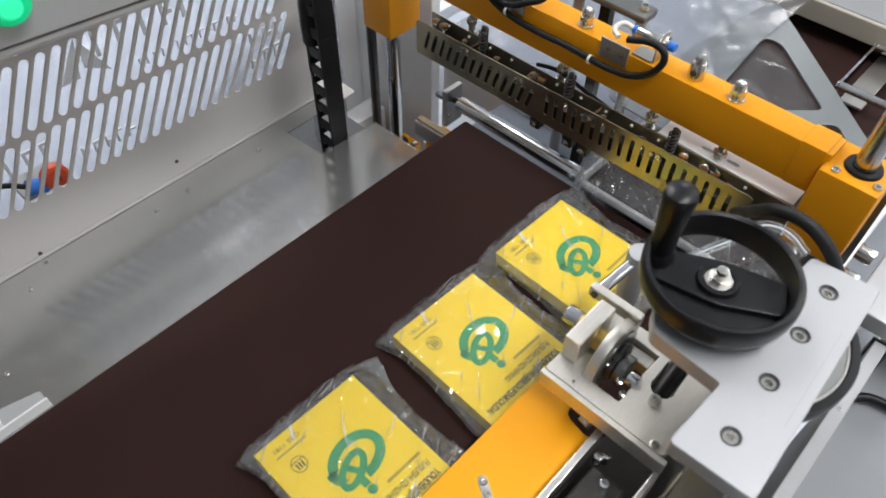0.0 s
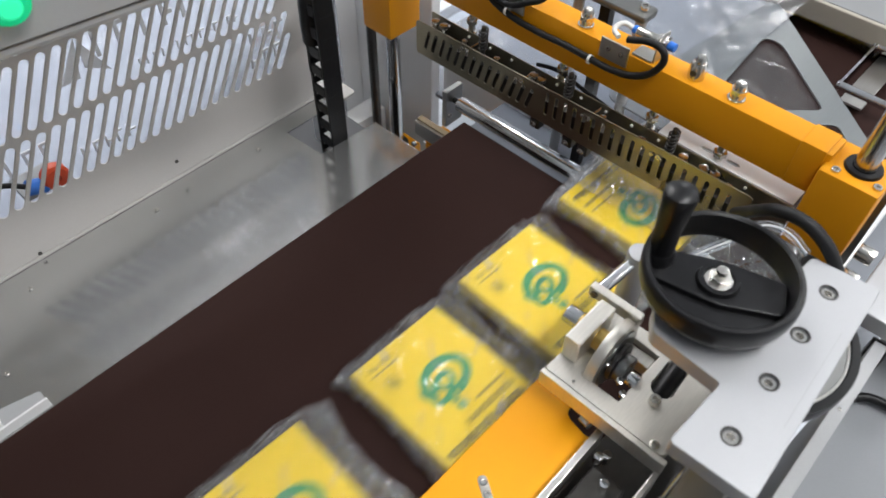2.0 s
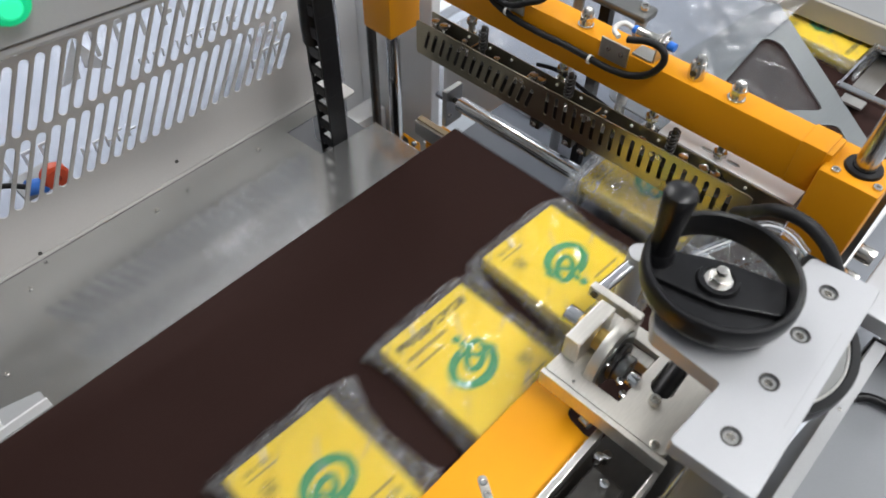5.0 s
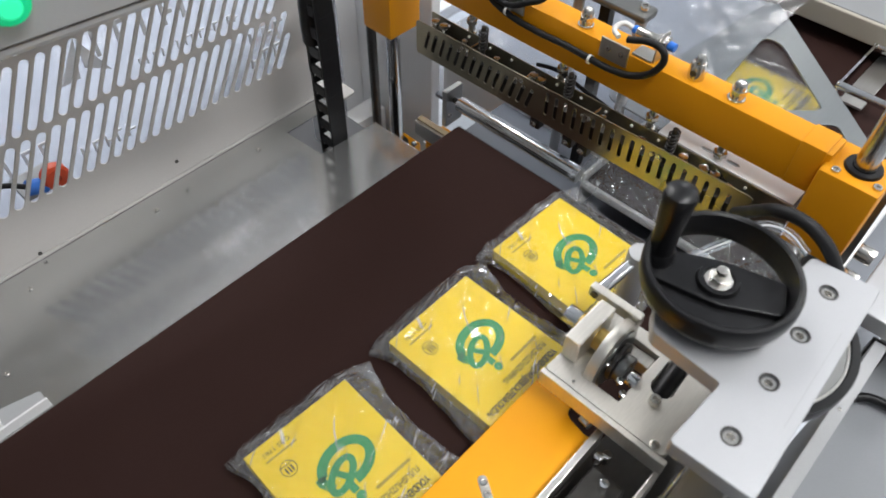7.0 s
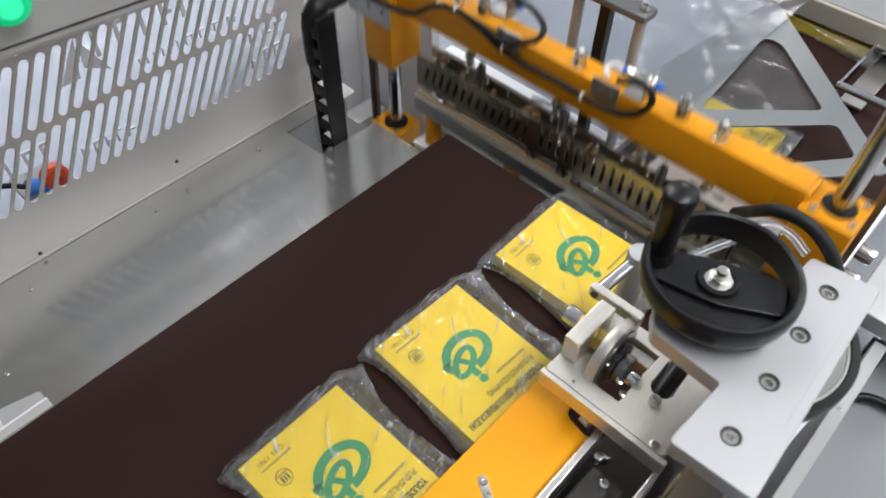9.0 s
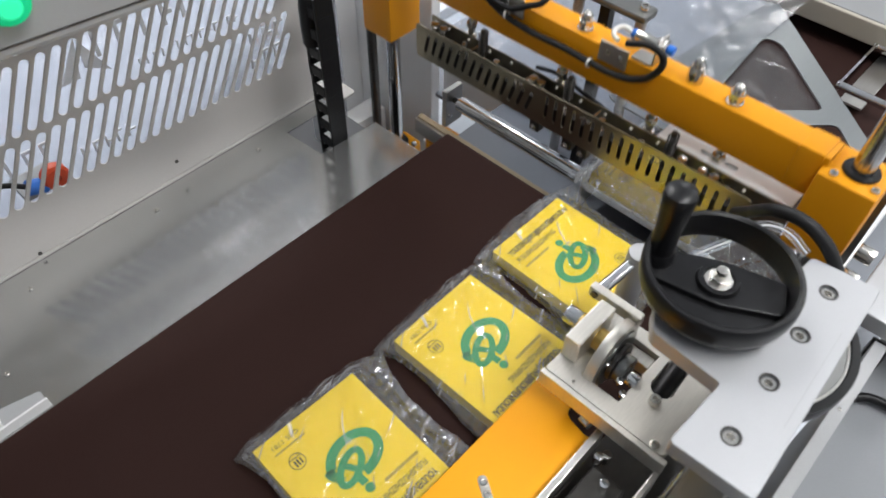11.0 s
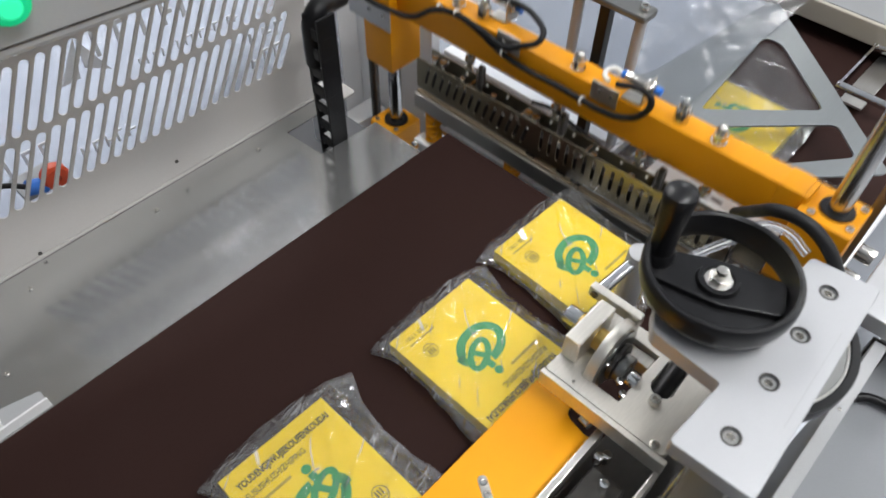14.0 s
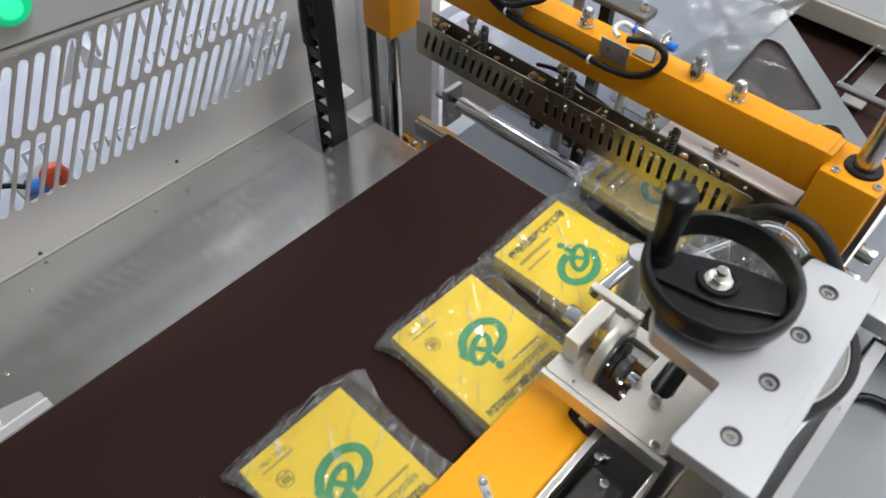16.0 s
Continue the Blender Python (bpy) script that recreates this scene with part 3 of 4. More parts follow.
for y in (0.494, 0.222, 0.36):
    sp = part("spring", spring(0.607, y, 0.112, 0.1415, 0.0052, 0.0011, 6), DARK, carriage, "dark coil spring", True)
    part("spring_pin", cyled((0.607, y, 0.098), (0.607, y, 0.145), 0.0032, seg=14), DARK, sp, "", True)
for y in (0.53, 0.385, 0.26, 0.175):
    bm = cyled((0.6265, y, 0.100), (0.6265, y, 0.1405), 0.0045, seg=16, bevel=0.0005)
    hex_nut(bm, 0.6265, y, 0.108, 0.0078, 0.006)
    hex_nut(bm, 0.6265, y, 0.125, 0.0078, 0.006)
    part("tie_rod", bm, ZINC, carriage, "zinc-plated tie rod with nuts", True)
rail_holes = [slot(0.632, y, 0.632, y - 0.010, 0.0028) for y in (0.195, 0.165)]
part("rear_rail", sheet([(0.6195, 0.085), (0.655, 0.085), (0.655, 0.245), (0.6195, 0.245)], rail_holes, 0.003, move(0, 0, 0.118)), WHITE_PAINT, carriage, "white slotted mounting rail")
for i in range(13):
    y = 0.560 - 0.0355 * i
    part("pin", cyled((0.6163, y, 0.1125), (0.6138, y, 0.1125), 0.0018, seg=10, bevel=0.0005), NYLON, carriage, "pale pin end")
for y in (0.5765, 0.5615, 0.412, 0.400, 0.205, 0.1795, 0.1665):
    bm = cyled((0.6075, y, 0.1045), (0.6075, y, 0.1155), 0.0032, seg=12)
    hex_nut(bm, 0.6075, y, 0.1125, 0.0062, 0.0045)
    part("hex_bolt", bm, ZINC, carriage, "bright hexagon bolt", True)
part("tie_lead", tube([(0.6235, 0.42, 0.119), (0.6235, 0.39, 0.125), (0.6235, 0.35, 0.118), (0.6235, 0.30, 0.108), (0.6235, 0.275, 0.100)], 0.0026), RUBBER, carriage, "black lead under the beam", True)
for y in (0.395, 0.345, 0.322):
    c = part("film_clamp", boxed(0.597, 0.6095, y - 0.007, y + 0.007, 0.050, 0.0708, 0.001), DARK, carriage, "dark clamp below the seal bar")
    cap_screw(c, 0.5968, y, 0.057, 0.0042, 0.003, (-1, 0, 0))
for y in (0.369, 0.183, 0.559):
    acorn_nut(carriage, 0.633, y, 0.1922)
for y in (0.231, 0.518):
    f = part("fitting", turned([(0.0088, 0), (0.0088, 0.016), (0.0076, 0.0185), (0.006, 0.0185), (0.006, 0.023), (0.0035, 0.0265), (0.0005, 0.027)], move(0.635, y, 0.1922), 24), ZINC, carriage, "bright cylindrical fitting", True)
    part("cross_hole", cyled((0.6255, y, 0.2015), (0.6275, y, 0.2015), 0.0034, seg=14), DARK, f)
sensor(carriage, 0.287)
sensor(carriage, 0.500, 0.655, 0.212)
for y in (0.322, 0.465):
    p = part("clip_plate", boxed(0.6172, 0.6196, y - 0.020, y + 0.016, 0.176, 0.200, 0.0006), STEEL, carriage, "small steel clip plate")
    for dy in (-0.012, 0.004):
        cap_screw(p, 0.617, y + dy, 0.190, 0.003, 0.0018, (-1, 0, 0))
part("main_cable", tube([(0.50, 0.628, 0.240), (0.53, 0.64, 0.238), (0.595, 0.69, 0.160), (0.60, 0.655, 0.158), (0.602, 0.615, 0.165), (0.606, 0.575, 0.191), (0.610, 0.545, 0.196), (0.613, 0.505, 0.187), (0.613, 0.472, 0.175),
                         (0.613, 0.428, 0.170), (0.613, 0.380, 0.171), (0.613, 0.348, 0.170), (0.613, 0.314, 0.170), (0.613, 0.286, 0.177), (0.613, 0.266, 0.194), (0.613, 0.261, 0.216), (0.613, 0.272, 0.222), (0.614, 0.305, 0.213)], 0.0039), RUBBER, carriage, "thick black cable along the beam", True)
part("branch_cable", tube([(0.610, 0.540, 0.198), (0.611, 0.50, 0.192), (0.612, 0.465, 0.186), (0.612, 0.44, 0.198), (0.625, 0.42, 0.212), (0.64, 0.44, 0.222), (0.655, 0.525, 0.214)], 0.0038), RUBBER, carriage, "black branch cable", True)
for y, z in ((0.575, 0.191), (0.545, 0.196), (0.465, 0.178), (0.344, 0.170)):
    part("cable_tie", turned([(0.0048, -0.0014), (0.0056, -0.0014), (0.0056, 0.0014), (0.0048, 0.0014), (0.0048, -0.0014)], move(0.612, y, z) @ pose(0, 0, 0, 90, 0, 0), 18), NYLON, carriage, "white cable tie", True)

# ---- lower jaw, which rises to meet the head (drawn here in its closed place) ----
jaw = thing("lower_jaw", "steel lower sealing jaw with orange end blocks", "sealing jaw", 0.62, 0.37, -0.05)
part("jaw_beam", boxed(0.5905, 0.6045, 0.10, 0.602, -0.021, 0.0045, 0.0012), STEEL, jaw, "brushed steel jaw beam")
# made-up white plate, standing in for the tray seen under the jaw
part("tray_stand_in", boxed(0.606, 0.6178, 0.10, 0.60, -0.052, -0.046, 0.001), WHITE_PAINT, jaw, "white plate standing in for the tray behind the springs")
part("seal_strip", boxed(0.594, 0.6035, 0.105, 0.600, 0.0045, 0.0085, 0.001), TAN, jaw, "tan silicone seal strip")
part("jaw_carrier", boxed(0.6185, 0.650, 0.085, 0.600, -0.075, -0.04, 0.002), ORANGE, jaw, "orange carrier beam", True)
lb2 = part("lower_slide_block", boxed(0.605, 0.663, 0.662, 0.722, -0.185, -0.124, 0.0028), ORANGE, jaw, "orange lower slide block", True)
part("lower_slide_block", boxed(0.605, 0.663, 0.022, 0.079, -0.185, -0.124, 0.0028), ORANGE, jaw, "orange lower slide block", True)
part("bushing", turned([(0.0112, 0), (0.0112, 0.003), (0.019, 0.003), (0.020, 0.0005), (0.020, 0)], move(0.635, 0.6905, -0.1238), 28), BLACK, lb2, "black slide bushing", True)
for dx, dy in ((-0.022, 0.021), (0.02, 0.018), (-0.02, -0.02)):
    cap_screw(lb2, 0.635 + dx, 0.6905 + dy, -0.124, 0.004, 0.003)
for y in (0.575, 0.425, 0.25):
    part("jaw_spring", spring(0.604, y, -0.078, -0.022, 0.0095, 0.0032, 6), ORANGE, jaw, "orange coil spring", True)
part("spring_rail", boxed(0.586, 0.6175, 0.10, 0.60, -0.088, -0.079, 0.001), WHITE_PAINT, jaw, "white spring rail")


# ---- cable chain beside the posts ----
def chain_link(parent, x, y, z):
    bm = bmesh.new()
    box(bm, x - 0.013, x + 0.013, y - 0.0135, y - 0.0095, z - 0.0125, z + 0.0165, 0.0012)
    box(bm, x - 0.013, x + 0.013, y + 0.0095, y + 0.0135, z + 0.0005, z + 0.0095, 0.0012)
    box(bm, x - 0.013, x - 0.010, y - 0.0094, y + 0.0094, z - 0.0110, z + 0.0020, 0.0006)
    box(bm, x + 0.010, x + 0.013, y - 0.0094, y + 0.0094, z + 0.0005, z + 0.0095, 0.0006)
    box(bm, x - 0.0134, x - 0.0106, y + 0.0100, y + 0.0138, z - 0.0125, z + 0.0160, 0.0005)
    part("link", bm, BLACK, parent)


chain = thing("cable_chain", "black plastic cable chain rising beside the deck", "cable chain", 0.448, 0.612, -0.10)
for i in range(-3, 7):
    chain_link(chain, 0.448, 0.612, 0.0 + 0.0277 * i)
part("foot_clip", boxed(0.432, 0.464, 0.597, 0.627, -0.105, -0.10, 0.0008), BLACK, chain)
loop = thing("chain_loop", "black upper loop of the cable chain", "cable chain", 0.448, 0.612, 0.15)
bm = tube([(0.443, 0.622, 0.107), (0.443, 0.622, 0.14), (0.447, 0.622, 0.167), (0.461, 0.624, 0.177), (0.482, 0.63, 0.171), (0.50, 0.632, 0.170)], 0.0125)
part("loop_body", bm, BLACK, loop, "", True)
for i in range(4):
    chain_link(loop, 0.4475, 0.6125, 0.077 + 0.0277 * i)


# ---- side sealing unit: orange plate, milled clamp, drive plate and hand wheel ----
def side_plate():
    t = thing("side_cover", "bright orange painted cover plate beside the belt", "cover plate", 0.2, 0.13, 0.04)
    outer = rounded([(-0.30, 0.166), (0.325, 0.166), (0.336, 0.160), (0.336, 0.096), (-0.30, 0.096)], 0.004)
    hole = slot(0.3155, 0.1165, 0.3125, 0.100, 0.0095)
    part("plate", sheet(outer, [hole], 0.003, move(0, 0, 0.0485)), ORANGE_PLATE, t)
    part("fold", boxed(-0.30, 0.325, 0.1635, 0.1665, 0.024, 0.0468, 0.001), ORANGE_PLATE, t)
    sl = part("slot_plate", sheet(slot(0.200, 0.1245, 0.2085, 0.1385, 0.0042), [], 0.001, move(0, 0, 0.0506)), STEEL, t, "bright oval slot plate")
    for x, y in ((0.2015, 0.1270), (0.2075, 0.1365)):
        cap_screw(sl, x, y, 0.0511, 0.0034, 0.002)
    part("bolt_shank", cyled((0.3155, 0.1125, 0.0485), (0.3135, 0.1025, 0.0505), 0.0052, seg=16, bevel=0.0006), CHROME, t, "", True)


side_plate()


def clamp_unit():
    t = thing("film_drive_clamp", "milled steel clamp with pinch wheels over the cover plate", "clamp", 0.35, 0.09, 0.09)
    hole = [(0.3215, 0.1285), (0.3215, 0.0885), (0.385, 0.0878), (0.3865, 0.1215), (0.380, 0.1285)]
    hole2 = [(0.387, 0.060), (0.386, 0.0805)] + [(0.360 + 0.0112 * math.cos(radians(a)), 0.0690 + 0.0112 * math.sin(radians(a))) for a in range(70, 291, 20)]
    part("base_plate", sheet(rounded([(0.306, 0.1545), (0.398, 0.1500), (0.402, 0.020), (0.306, 0.036)], 0.003), [hole, hole2], 0.008, move(0, 0, 0.096), 0.0006), MILLED, t)
    part("edge_bar", boxed(0.300, 0.3055, 0.030, 0.156, 0.080, 0.0995, 0.001), MILLED, t)
    # upright lug, yoke and pinch wheels
    part("lug", boxed(0.3255, 0.3795, 0.1375, 0.1535, 0.1003, 0.130, 0.0018), MILLED, t, "upright milled lug")
    part("yoke", boxed(0.3835, 0.3925, 0.1155, 0.170, 0.1165, 0.130, 0.0025), MILLED, t, "milled yoke bar")
    part("yoke_pin", cyled((0.3834, 0.163, 0.1235), (0.3815, 0.163, 0.1235), 0.0036, seg=16), DARK, t)
    part("round_bar", cyled((0.3925, 0.1625, 0.122), (0.452, 0.1585, 0.122), 0.006, seg=24), CHROME, t, "polished round bar", True)
    part("adjuster", cyled((0.357, 0.1545, 0.114), (0.357, 0.172, 0.114), 0.0088, seg=24, bevel=0.001), CHROME, t, "polished adjusting screw", True)
    part("brass_ring", cyled((0.357, 0.1536, 0.114), (0.357, 0.1575, 0.114), 0.0096, seg=24, bevel=0.0008), BRASS, t, "brass ring", True)
    w = part("pinch_wheel", cyled((0.3560, 0.1160, 0.101), (0.3560, 0.1265, 0.101), 0.0350, seg=56, bevel=0.002), MILLED, t, "milled pinch wheel", True)
    part("brass_bush", cyled((0.3560, 0.1266, 0.110), (0.3560, 0.1374, 0.110), 0.0105, seg=24), BRASS, w, "brass bush", True)
    part("hub_face", cyled((0.3560, 0.1140, 0.101), (0.3560, 0.1159, 0.101), 0.0290, seg=40, bevel=0.001), GUNMETAL, w, "dull hub face", True)
    part("gear_wheel", cyled((0.354, 0.1090, 0.102), (0.354, 0.1138, 0.102), 0.0185, seg=36, bevel=0.001), DARK, t, "dark steel wheel", True)
    part("bearing", cyled((0.352, 0.0990, 0.101), (0.352, 0.1088, 0.101), 0.0135, seg=28, bevel=0.0014), GUNMETAL, t, "dull steel bearing", True)
    part("collar", cyled((0.349, 0.0975, 0.100), (0.349, 0.1008, 0.100), 0.010, seg=24, bevel=0.001), DARK, t, "", True)
    part("shaft_screw", cyled((0.348, 0.0865, 0.100), (0.348, 0.0973, 0.100), 0.0068, seg=24, bevel=0.0008), CHROME, t, "polished shaft screw", True)
    for x, y, z in ((0.336, 0.099, 0.106), (0.340, 0.116, 0.112), (0.333, 0.092, 0.097)):
        part("set_screw", cyled((x, y, z - 0.004), (x - 0.002, y - 0.001, z + 0.004), 0.0032, seg=14, bevel=0.0005), CHROME, t, "", True)
    part("guide_block", boxed(0.3705, 0.3835, 0.0900, 0.1265, 0.080, 0.0935, 0.001), MILLED, t)
    part("black_lever", cyled((0.352, 0.0695, 0.090), (0.395, 0.0705, 0.0995), 0.0088, seg=20, bevel=0.002), BLACK, t, "black lever handle", True)
    cap_screw(t, 0.342, 0.067, 0.1002, 0.0052, 0.007)
    for x, y, r in ((0.3095, 0.0455, 0.0042), (0.388, 0.036, 0.0016), (0.3105, 0.128, 0.0015)):
        cap_screw(t, x, y, 0.1002, r, 0.002)
    # machinery under the clamp
    u = thing("lower_drive", "dark oily rollers and rails under the clamp", "drive", 0.26, 0.06, 0.0)
    part("rail", boxed(-0.30, 0.306, 0.086, 0.0925, 0.050, 0.072, 0.001), STEEL, u)
    part("rail", boxed(-0.30, 0.300, 0.030, 0.035, 0.050, 0.084, 0.001), STEEL, u)
    part("drive_bed", boxed(-0.30, 0.60, -0.03, 0.092, -0.03, 0.012, 0.002), DARK, u)
    part("drive_block", boxed(0.235, 0.285, 0.045, 0.078, 0.012, 0.052, 0.002), DARK, u)
    part("drive_block", boxed(0.17, 0.225, 0.040, 0.070, 0.012, 0.046, 0.002), BLACK, u)
    part("roller", cyled((0.24, 0.008, 0.06), (0.33, 0.008, 0.06), 0.014, seg=28, bevel=0.001), CHROME, u, "", True)
    part("roller", cyled((0.10, 0.020, 0.045), (0.24, 0.020, 0.045), 0.009, seg=28, bevel=0.001), BRASS, u, "", True)
    for x, y in ((0.289, 0.0775), (0.295, 0.073), (0.272, 0.060)):
        part("drive_screw", cyled((x, y, 0.05), (x, y, 0.064), 0.0042, seg=16, bevel=0.0006), CHROME, u, "", True)


clamp_unit()


def drive_plate():
    t = thing("drive_housing", "white anodised aluminium drive plate with four socket screws", "housing", 0.37, 0.02, 0.1)
    Z = 0.20
    screws = [(0.456, 0.0085), (0.4035, 0.0065), (0.3505, 0.0045), (0.2945, 0.0035)]
    holes = [slot(x - 0.00001, y, x, y, 0.0075, 10) for x, y in screws]
    outer = rounded([(0.2635, 0.0315), (0.3265, 0.0285), (0.3305, 0.087), (0.352, 0.100), (0.380, 0.098), (0.403, 0.060), (0.440, 0.036), (0.481, 0.033), (0.487, -0.0195), (0.266, -0.0285)], 0.004)
    part("top_plate", sheet(outer, holes, 0.016, move(0, 0, Z - 0.008), 0.0008), ALU, t)
    for x, y in screws:
        s = cap_screw(t, x, y, Z - 0.0075, 0.0058, 0.0062)
        part("bore_ring", turned([(0.0074, -0.001), (0.0074, 0.0004), (0.0066, 0.0004), (0.0066, -0.001), (0.0074, -0.001)], move(x, y, Z + 0.0001), 28), DARK, t, "", True)
        part("bore_floor", cyled((x, y, Z - 0.0085), (x, y, Z - 0.0077), 0.0076, seg=20), DARK, t)
    part("inlay", sheet([(0.325, -0.0190), (0.427, -0.0147), (0.427, -0.0153), (0.325, -0.0196)], [], 0.0003, move(0, 0, Z + 0.0002)), GREY_PAINT, t)
    part("gear_case", boxed(0.272, 0.475, -0.017, 0.014, 0.085, Z - 0.0165, 0.003), STEEL, t)
    part("bearing_tower", cyled((0.446, 0.157, 0.02), (0.446, 0.157, 0.134), 0.0118, seg=28, bevel=0.002), ALU, t, "", True)
    # arc standing for the visible edge of a pulley below the plate
    rim = [(0.4145 + r * math.cos(radians(a)), 0.040 + r * math.sin(radians(a))) for r, a0, s in ((0.0815, -140, 4), (0.0760, -40, -4)) for a in range(a0, a0 + 25 * s + s, s)]
    part("pulley_rim", sheet(rim, [], 0.014, move(0, 0, 0.163), 0.001), BLACK, t, "curved black pulley rim below the plate")
    face = [(0.4145 + 0.0732 * math.cos(radians(a)), 0.040 + 0.0732 * math.sin(radians(a))) for a in range(-140, -39, 4)]
    part("pulley_face", sheet(face, [], 0.003, move(0, 0, 0.166)), GUNMETAL, t)
    ring = [(0.4145 + r * math.cos(radians(a)), 0.040 + r * math.sin(radians(a))) for r, a0, s in ((0.0757, -140, 4), (0.0735, -40, -4)) for a in range(a0, a0 + 25 * s + s, s)]
    part("bright_rim", sheet(ring, [], 0.009, move(0, 0, 0.164), 0.0005), STEEL, t, "bright steel inner rim")
    part("hose", tube([(0.535, 0.115, 0.15), (0.52, 0.100, 0.175), (0.505, 0.089, 0.196), (0.495, 0.076, 0.213), (0.492, 0.055, 0.219), (0.492, 0.034, 0.211), (0.489, 0.014, 0.194), (0.486, 0.002, 0.176)], 0.0058), RUBBER, t, "thick black hose", True)
    part("hose_clamp", cyled((0.4865, 0.004, 0.180), (0.4865, 0.000, 0.172), 0.0072, seg=16), NYLON, t, "", True)


drive_plate()


def hand_wheel():
    X, Y, Z = 0.3885, 0.0735, 0.2165
    t = thing("hand_wheel", "black plastic hand wheel with a revolving handle on the drive plate", "hand wheel", X, Y, 0.2)
    base = move(X, Y, Z)
    rim = [(0.0588, 0.002), (0.0596, 0.011), (0.0591, 0.0172), (0.0577, 0.0192), (0.0552, 0.0195), (0.0535, 0.0183), (0.0530, 0.015), (0.0520, 0.003), (0.0516, -0.0025), (0.0522, -0.0040), (0.0562, -0.0040), (0.0573, -0.0030), (0.0588, 0.002)]
    part("rim", turned(rim, base, 72), BLACK, t, "", True)
    # dished web: a broad bar across the middle, open on one side
    web = []
    a0, a1 = radians(-28), radians(128)
    for i in range(25):
        a = a1 + (2 * math.pi - (a1 - a0)) * i / 24
        web.append((0.0524 * math.cos(a), 0.0524 * math.sin(a)))
    part("web", sheet(web, [], 0.004, move(X, Y, Z - 0.0050) @ pose(0, 0, 0, 0, 0, -14), 0.0008), BLACK, t, "", True)
    part("spoke", sheet(rounded([(0.018, -0.048), (0.042, -0.030), (0.016, 0.014), (-0.016, 0.0495), (-0.038, 0.034), (-0.015, -0.014)], 0.005), [], 0.0065, move(X, Y, Z - 0.0012) @ pose(0, 0, 0, 0, 0, -14), 0.0014), BLACK, t, "", True)
    part("hub", turned([(0.0165, 0.0085), (0.0155, 0.0112), (0.0122, 0.0112), (0.0116, 0.0095), (0.0001, 0.0095)], base @ move(0, 0, -0.0055), 32), BLACK, t, "", True)
    part("hub_washer", cyled((X, Y, Z + 0.0028), (X, Y, Z + 0.0048), 0.0104, seg=28, bevel=0.0004), ZINC, t, "zinc washer", True)
    part("hub_nut", hex_nut(bmesh.new(), X, Y, Z + 0.0048, 0.0082, 0.005), ZINC, t)
    part("hub_stud", cyled((X, Y, Z + 0.0098), (X, Y, Z + 0.0165), 0.0044, seg=20, bevel=0.001), ZINC, t, "", True)
    hx, hy = X - 0.0105, Y + 0.046
    h = part("handle", turned([(0.009, 0.004), (0.0105, 0.008), (0.0098, 0.012), (0.0098, 0.030), (0.0118, 0.058), (0.0126, 0.066), (0.0118, 0.0705), (0.009, 0.0725), (0.0001, 0.0732)], move(hx, hy, Z + 0.003), 36), BLACK, t, "black revolving grip", True)
    part("boss", turned([(0.0125, -0.003), (0.0125, 0.006), (0.0105, 0.009), (0.0001, 0.009)], move(hx, hy, Z + 0.003), 28), BLACK, t, "", True)
    part("shaft", cyled((X, Y, 0.2002), (X, Y, Z - 0.007), 0.012, seg=24), ZINC, t, "", True)


hand_wheel()

strip = thing("trim_strip", "thin translucent film trim strip looped past the hand wheel", "film strip", 0.5, 0.1, 0.13)
part("strip", tube([(0.462, 0.121, 0.14), (0.490, 0.111, 0.14), (0.520, 0.098, 0.142), (0.545, 0.091, 0.143), (0.556, 0.070, 0.142), (0.548, 0.044, 0.138)], 0.0048), WEB_FILM, strip, "", True)
part("strip_core", tube([(0.462, 0.121, 0.14), (0.490, 0.111, 0.14), (0.520, 0.098, 0.142), (0.545, 0.091, 0.143), (0.556, 0.070, 0.142), (0.548, 0.044, 0.138)], 0.0010), NYLON, strip, "", True)
part("guide_pin", cyled((0.527, 0.103, 0.06), (0.505, 0.087, 0.118), 0.0045, seg=16), BLACK, strip, "black guide pin", True)

# machine body at the operator's side
body = thing("machine_body", "grey painted machine body beside the drive", "machine body", 0.5, -0.2, -0.95)
part("side_sheet", boxed(0.36, 0.70, -0.40, -0.052, 0.03, 0.036, 0.001), BODY_PAINT, body)
part("front_sheet", boxed(-0.4, 0.36, -0.40, -0.045, 0.035, 0.042, 0.001), BODY_PAINT, body)
part("rib", boxed(0.20, 0.56, -0.058, -0.046, 0.02, 0.075, 0.001), GREY_PAINT, body)
part("rear_block", boxed(0.56, 0.72, -0.11, -0.01, 0.08, 0.10, 0.002), ALU, body)
part("rear_clip", boxed(0.560, 0.580, -0.062, -0.044, 0.037, 0.058, 0.001), DARK, body)
part("lower_case", boxed(-0.4, 0.70, -0.40, -0.06, -0.94, 0.028), GREY_PAINT, body)
cap_screw(body, 0.466, -0.052, 0.0752, 0.0018, 0.001)
part("post_bracket", boxed(0.666, 0.672, 0.016, 0.026, 0.04, 0.16, 0.001), GUNMETAL, body)
for y, z in ((0.012, 0.125), (0.012, 0.088)):
    part("roller_stub", cyled((0.60, y, z), (0.60, y - 0.016, z), 0.0085, seg=20, bevel=0.001), ZINC, body, "", True)
part("cable_bundle", tube([(0.514, -0.0600, 0.042), (0.520, -0.066, 0.043), (0.524, -0.075, 0.044), (0.526, -0.086, 0.044), (0.526, -0.11, 0.042)], 0.0045), RUBBER, body, "black cable bundle", True)


